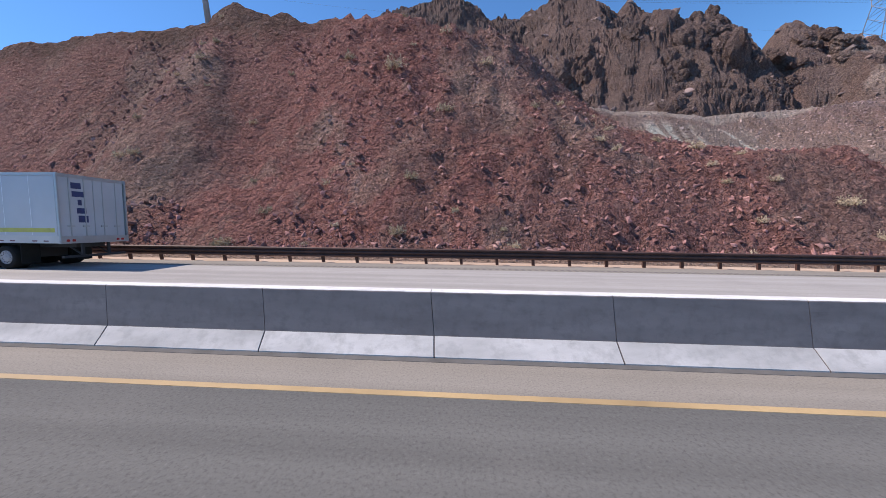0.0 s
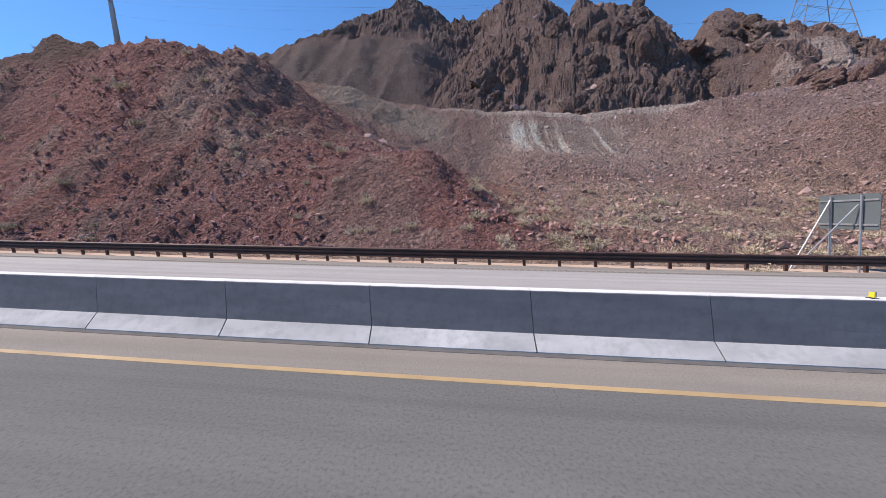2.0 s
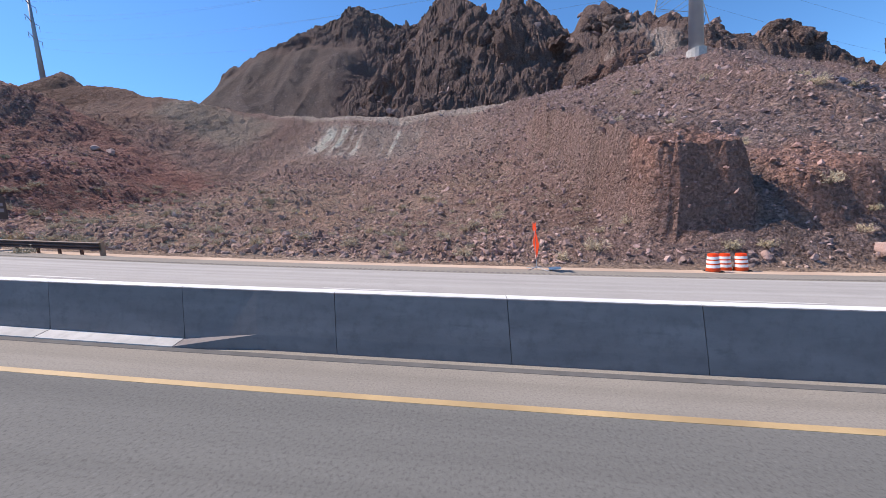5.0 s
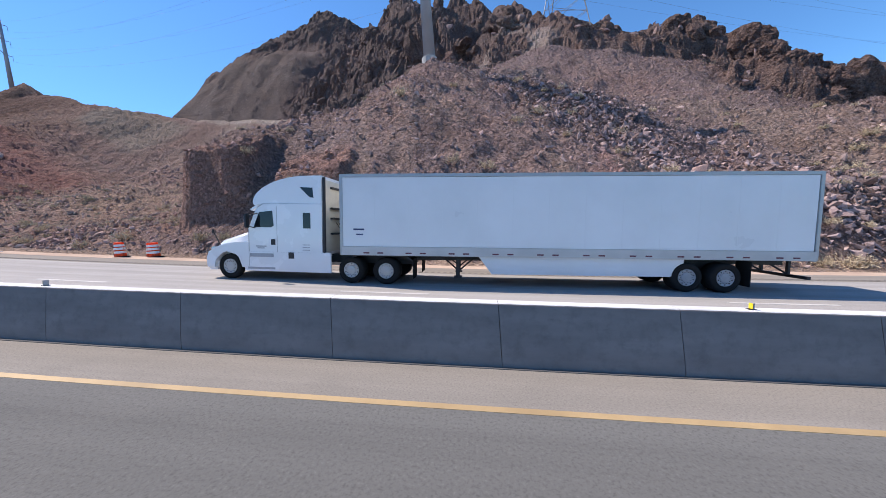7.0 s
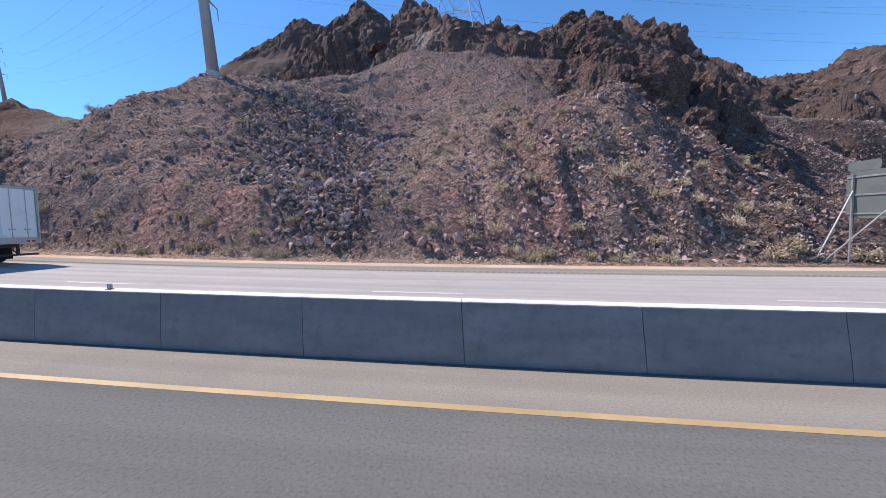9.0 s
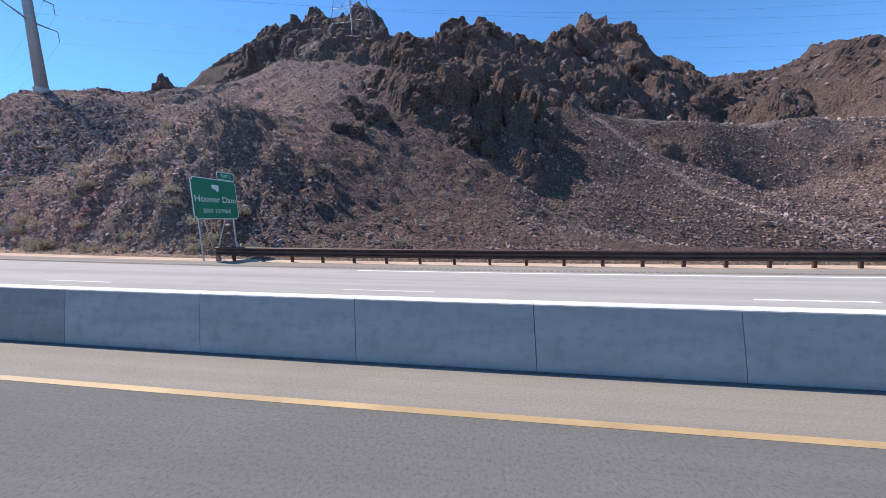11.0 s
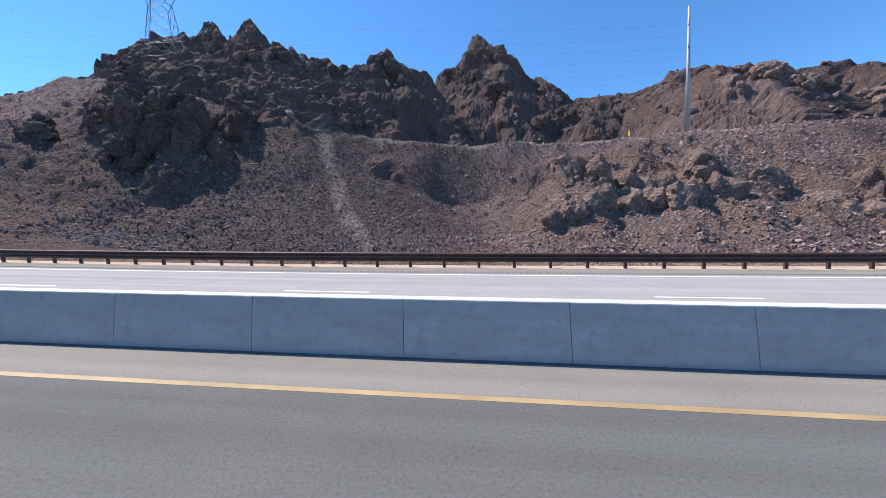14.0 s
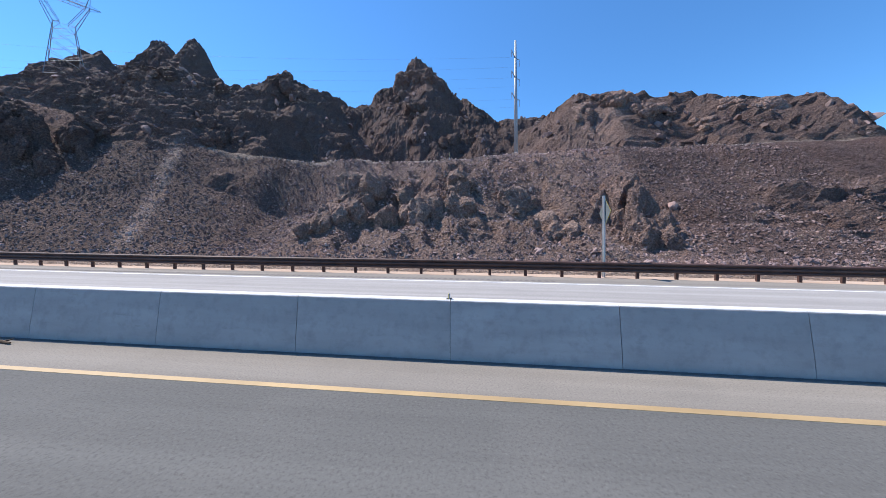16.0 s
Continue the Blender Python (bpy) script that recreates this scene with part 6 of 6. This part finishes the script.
for s, L, w, h in ((343, 103, 4.8, 4.3), (353, 101, 5.2, 3.5), (349, 110, 6.0, 3.7), (353, 102, 6.4, 4.8), (390, 95, 5.0, 3.4), (374, 95, 4.8, 3.4), (366, 103, 5.0, 3.0), (360, 98, 4, 3.4), (382, 97, 4.5, 3)):
    outcrop(s, L, w * 0.8, h * 0.75, "pinkish broken rock of the cut face above the bench", "cut rock above the bench", (0.22, 0.145, 0.118), 2, -0.45)
for s, L, w, h in ((77, 94, 7.7, 6.3), (113, 101, 7.9, 10.5), (110, 107, 7.5, 5.6), (82, 117, 7.0, 6.8), (61, 122, 6.5, 8.0), (142, 98, 5.5, 3.7), (131, 96, 5.4, 3.6), (93, 91, 4.7, 2.6), (71, 92, 5.0, 3.3), (115, 116, 6.5, 6.0), (46, 120, 6.8, 6.1), (69, 132, 7.0, 7.5), (100, 108, 7, 8), (52, 110, 6, 6), (90, 104, 6, 7), (108, 110, 6.1, 4.0)):
    outcrop(s, L + 1.5, w * 0.72, h * 0.75, "dark craggy buttress of the steep mountain face", "buttresses of the mountain", None, 3, -0.5)
for s, L, w, h in ((122, 65, 3.4, 2.9), (129, 73, 3.4, 3.4), (126, 60, 2.5, 2.8)):
    outcrop(s, L, w, h, "reddish dark crag at the corner of the hill", "crags at the hill's corner", (0.14, 0.082, 0.068))
s_, l_ = rng.uniform(36, 410, 15000), rng.uniform(54, 205, 15000)
_, c_ = detailed(s_[None], l_[None])
k_ = c_[0] > 0.55
s_, l_ = s_[k_][:1800], l_[k_][:1800]
rocks("crag_blocks", s_, l_, sizes(len(s_), 0.4, 1.7, 2.0), 2, STONE, "broken dark blocks among the crags", 1.1)


# ---- desert scrub ----
def leaf_material(name, a, b_):
    m, n, l, b = material(name, 0.85)
    oi = n.new("ShaderNodeObjectInfo")
    g_ = n.new("ShaderNodeNewGeometry")
    base = mixed(n, l, g_.outputs["Random Per Island"], a, b_)
    base = mixed(n, l, remap(n, l, oi.outputs["Random"], 0, 1, 0, 0.45), base, mixed(n, l, 0.6, base, (0.42, 0.325, 0.21)))
    l.new(base, b.inputs["Base Color"])
    return m


DRY_LEAF = leaf_material("dry scrub leaf", (0.44, 0.36, 0.245), (0.68, 0.57, 0.42))
GREEN_LEAF = leaf_material("grey green scrub leaf", (0.34, 0.28, 0.18), (0.52, 0.435, 0.31))
TWIG = plain("dry twig", (0.16, 0.12, 0.085), 0.9)


def tuft(n, seed, spiky):
    """A clump of narrow leaves on short twigs, of unit size, with a ragged outline."""
    r = np.random.default_rng(seed)
    az, up = r.uniform(0, math.tau, n), r.random(n) ** 0.6
    lumps = 1 + 0.25 * np.sin(3 * az + seed) + 0.15 * np.sin(5 * az + 2 * seed)
    rad = (0.45 + 0.55 * r.random(n)) * lumps
    c = np.stack([rad * np.cos(az) * np.sqrt(1 - (up * 0.9) ** 2), rad * np.sin(az) * np.sqrt(1 - (up * 0.9) ** 2), 0.78 * rad * up + 0.03], 1)
    out = c / np.linalg.norm(c, axis=1)[:, None]
    d = out * (0.8 if spiky else 0.3) + r.normal(size=(n, 3)) * 0.45
    d /= np.linalg.norm(d, axis=1)[:, None]
    side = np.cross(d, r.normal(size=(n, 3)))
    side /= np.linalg.norm(side, axis=1)[:, None]
    ln, wd = r.uniform(0.12, 0.26, n)[:, None] * (0.95 if spiky else 0.75), r.uniform(0.022, 0.05, n)[:, None] * (0.6 if spiky else 1.0)
    v = np.stack([c - d * ln * 0.5 - side * wd * 0.6, c - d * ln * 0.5 + side * wd * 0.6, c + side * wd, c + d * ln * 0.6, c - side * wd], 1)
    v[..., 2] = np.maximum(v[..., 2], 0.0)
    f = np.array([[0, 1, 2], [0, 2, 4], [4, 2, 3]])
    return v.reshape(-1, 3), (f[None] + (np.arange(n) * 5)[:, None, None]).reshape(-1, 3)


_protos = []
for k in range(5):
    v, f = tuft(520, 60 + k, k % 2 == 0)
    leaves = mesh_from("foliage", v, f, DRY_LEAF if k in (0, 2, 4) else GREEN_LEAF)
    bm = bmesh.new()
    r = random.Random(k)
    for j in range(12):
        a, h = r.uniform(0, math.tau), r.uniform(0.3, 0.7)
        rod(bm, (0, 0, -0.08), (0.6 * math.cos(a), 0.6 * math.sin(a), h), 0.018, 0.006, 4)
    stems = bpy.data.meshes.new("stem")
    bm.to_mesh(stems)
    bm.free()
    stems.materials.append(TWIG)
    _protos.append((leaves, stems, "dry tan desert bush rooted in the rocky slope" if k in (0, 2, 4) else "dull olive tan desert bush rooted in the rocky slope"))


def bush(s, L, r, kind):
    leaves, stems, label = _protos[kind]
    t = thing("desert_bush", on_ground(s, L, rng.uniform(0, 360), 0.05) @ Matrix.Diagonal((r * 1.3, r * 1.3, r * rng.uniform(1.3, 1.7), 1)), label, "bush", "scrub on the slopes")
    shared("foliage", leaves, t, Matrix())
    shared("stem", stems, t, Matrix())


for s, L, r, kind in ((58.2, 15.85, 0.55, 1), (62.7, 15.9, 0.48, 3), (51.2, 15.9, 0.42, 3), (57.7, 19.6, 0.7, 0), (60.2, 19.2, 0.45, 2), (54.0, 19.5, 0.8, 4), (49.0, 19.4, 0.6, 0), (28.3, 24.0, 0.55, 0), (28.0, 21.6, 0.55, 2), (19.2, 21.6, 0.6, 0),
                      (3.3, 22.0, 0.5, 4), (17.0, 21.4, 0.4, 2), (22.0, 24.0, 0.4, 4), (25.0, 26.0, 0.4, 0), (-6, 34, 1.0, 4), (-1.0, 31.0, 0.7, 1), (36.5, 21.5, 0.45, 0), (39.0, 20.4, 0.5, 2), (43.0, 19.6, 0.6, 4), (45.5, 20.5, 0.5, 0),
                      (157.0, 23.6, 0.5, 4), (165.6, 20.2, 0.6, 0), (174.0, 22.2, 0.75, 2), (170.5, 20.0, 0.6, 4), (178.0, 20.9, 0.6, 0), (180.2, 20.6, 0.55, 2), (176.4, 21.4, 0.5, 3), (182.5, 19.5, 0.7, 1), (186.0, 19.2, 0.7, 3), (168.0, 19.2, 0.5, 3),
                      (172.8, 18.9, 0.55, 0), (175.3, 18.8, 0.5, 4), (147.0, 19.1, 0.5, 0), (149.0, 19.0, 0.45, 2), (151.2, 19.0, 0.5, 4), (144.3, 19.3, 0.5, 1), (137.0, 19.4, 0.5, 2), (130.0, 22.8, 0.6, 0), (127.6, 20.6, 0.6, 4), (134.0, 20.5, 0.45, 2),
                      (117.2, 19.0, 0.5, 1), (119.0, 18.9, 0.45, 0), (100.5, 20.5, 0.6, 4), (98.0, 19.4, 0.45, 2), (104.5, 24.0, 0.5, 0)):
    bush(s, L, r, kind)
n_ = 170
for s, L, r, kind in zip(rng.uniform(-35, 200, n_), 19.6 + 22 * rng.random(n_) ** 1.3, rng.uniform(0.25, 0.6, n_), rng.integers(0, 5, n_)):
    bush(float(s), float(L), float(r), int(kind))

n_ = 90
for s, L, r in zip(rng.uniform(36, 97, n_), 19.3 + 26 * rng.random(n_) ** 1.6, rng.uniform(0.3, 0.62, n_)):
    bush(float(s), float(L), float(r), int(rng.choice((0, 2, 4, 4, 1))))

n_ = 60
for s, L, r in zip(rng.uniform(138, 190, n_), 18.8 + 11 * rng.random(n_) ** 1.5, rng.uniform(0.28, 0.6, n_)):
    bush(float(s), float(L), float(r), int(rng.choice((0, 2, 4, 1, 3))))

# far scrub, too much to count
n_ = 3400
S_ = np.concatenate([rng.uniform(10, 75, 500), rng.uniform(40, 110, 200), rng.uniform(100, 215, 900), rng.uniform(190, 360, 600), rng.uniform(38, 104, 1200)])
L_ = np.concatenate([30 + 55 * rng.random(2200) ** 0.9, 20 + 34 * rng.random(1200)])
z_, c_ = detailed(S_[None], L_[None])
X_, Y_ = plan(S_, L_)
tv, tf = tuft(26, 5, False)
R_ = rng.uniform(0.25, 0.75, n_)
A_ = rng.uniform(0, math.tau, n_)
M_ = np.stack([np.stack([np.cos(A_), -np.sin(A_), 0 * A_], 1), np.stack([np.sin(A_), np.cos(A_), 0 * A_], 1), np.stack([0 * A_, 0 * A_, 1 + 0 * A_], 1)], 1) * R_[:, None, None]
V_ = np.einsum("nij,vj->nvi", M_ * np.array([1.0, 1.0, 1.0]), tv * np.array([1.0, 1.0, 1.0]))
V_ = V_ + np.stack([X_, Y_, z_[0]], 1)[:, None]
F_ = (tf[None] + (np.arange(n_) * len(tv))[:, None, None]).reshape(-1, 3)
tagged(new("far_scrub", mesh_from("far_scrub", V_.reshape(-1, 3), F_, leaf_material("mixed scrub leaf", (0.32, 0.28, 0.19), (0.48, 0.42, 0.30)))), "scattered low desert scrub on the hillsides", "scrub", kind="stuff")
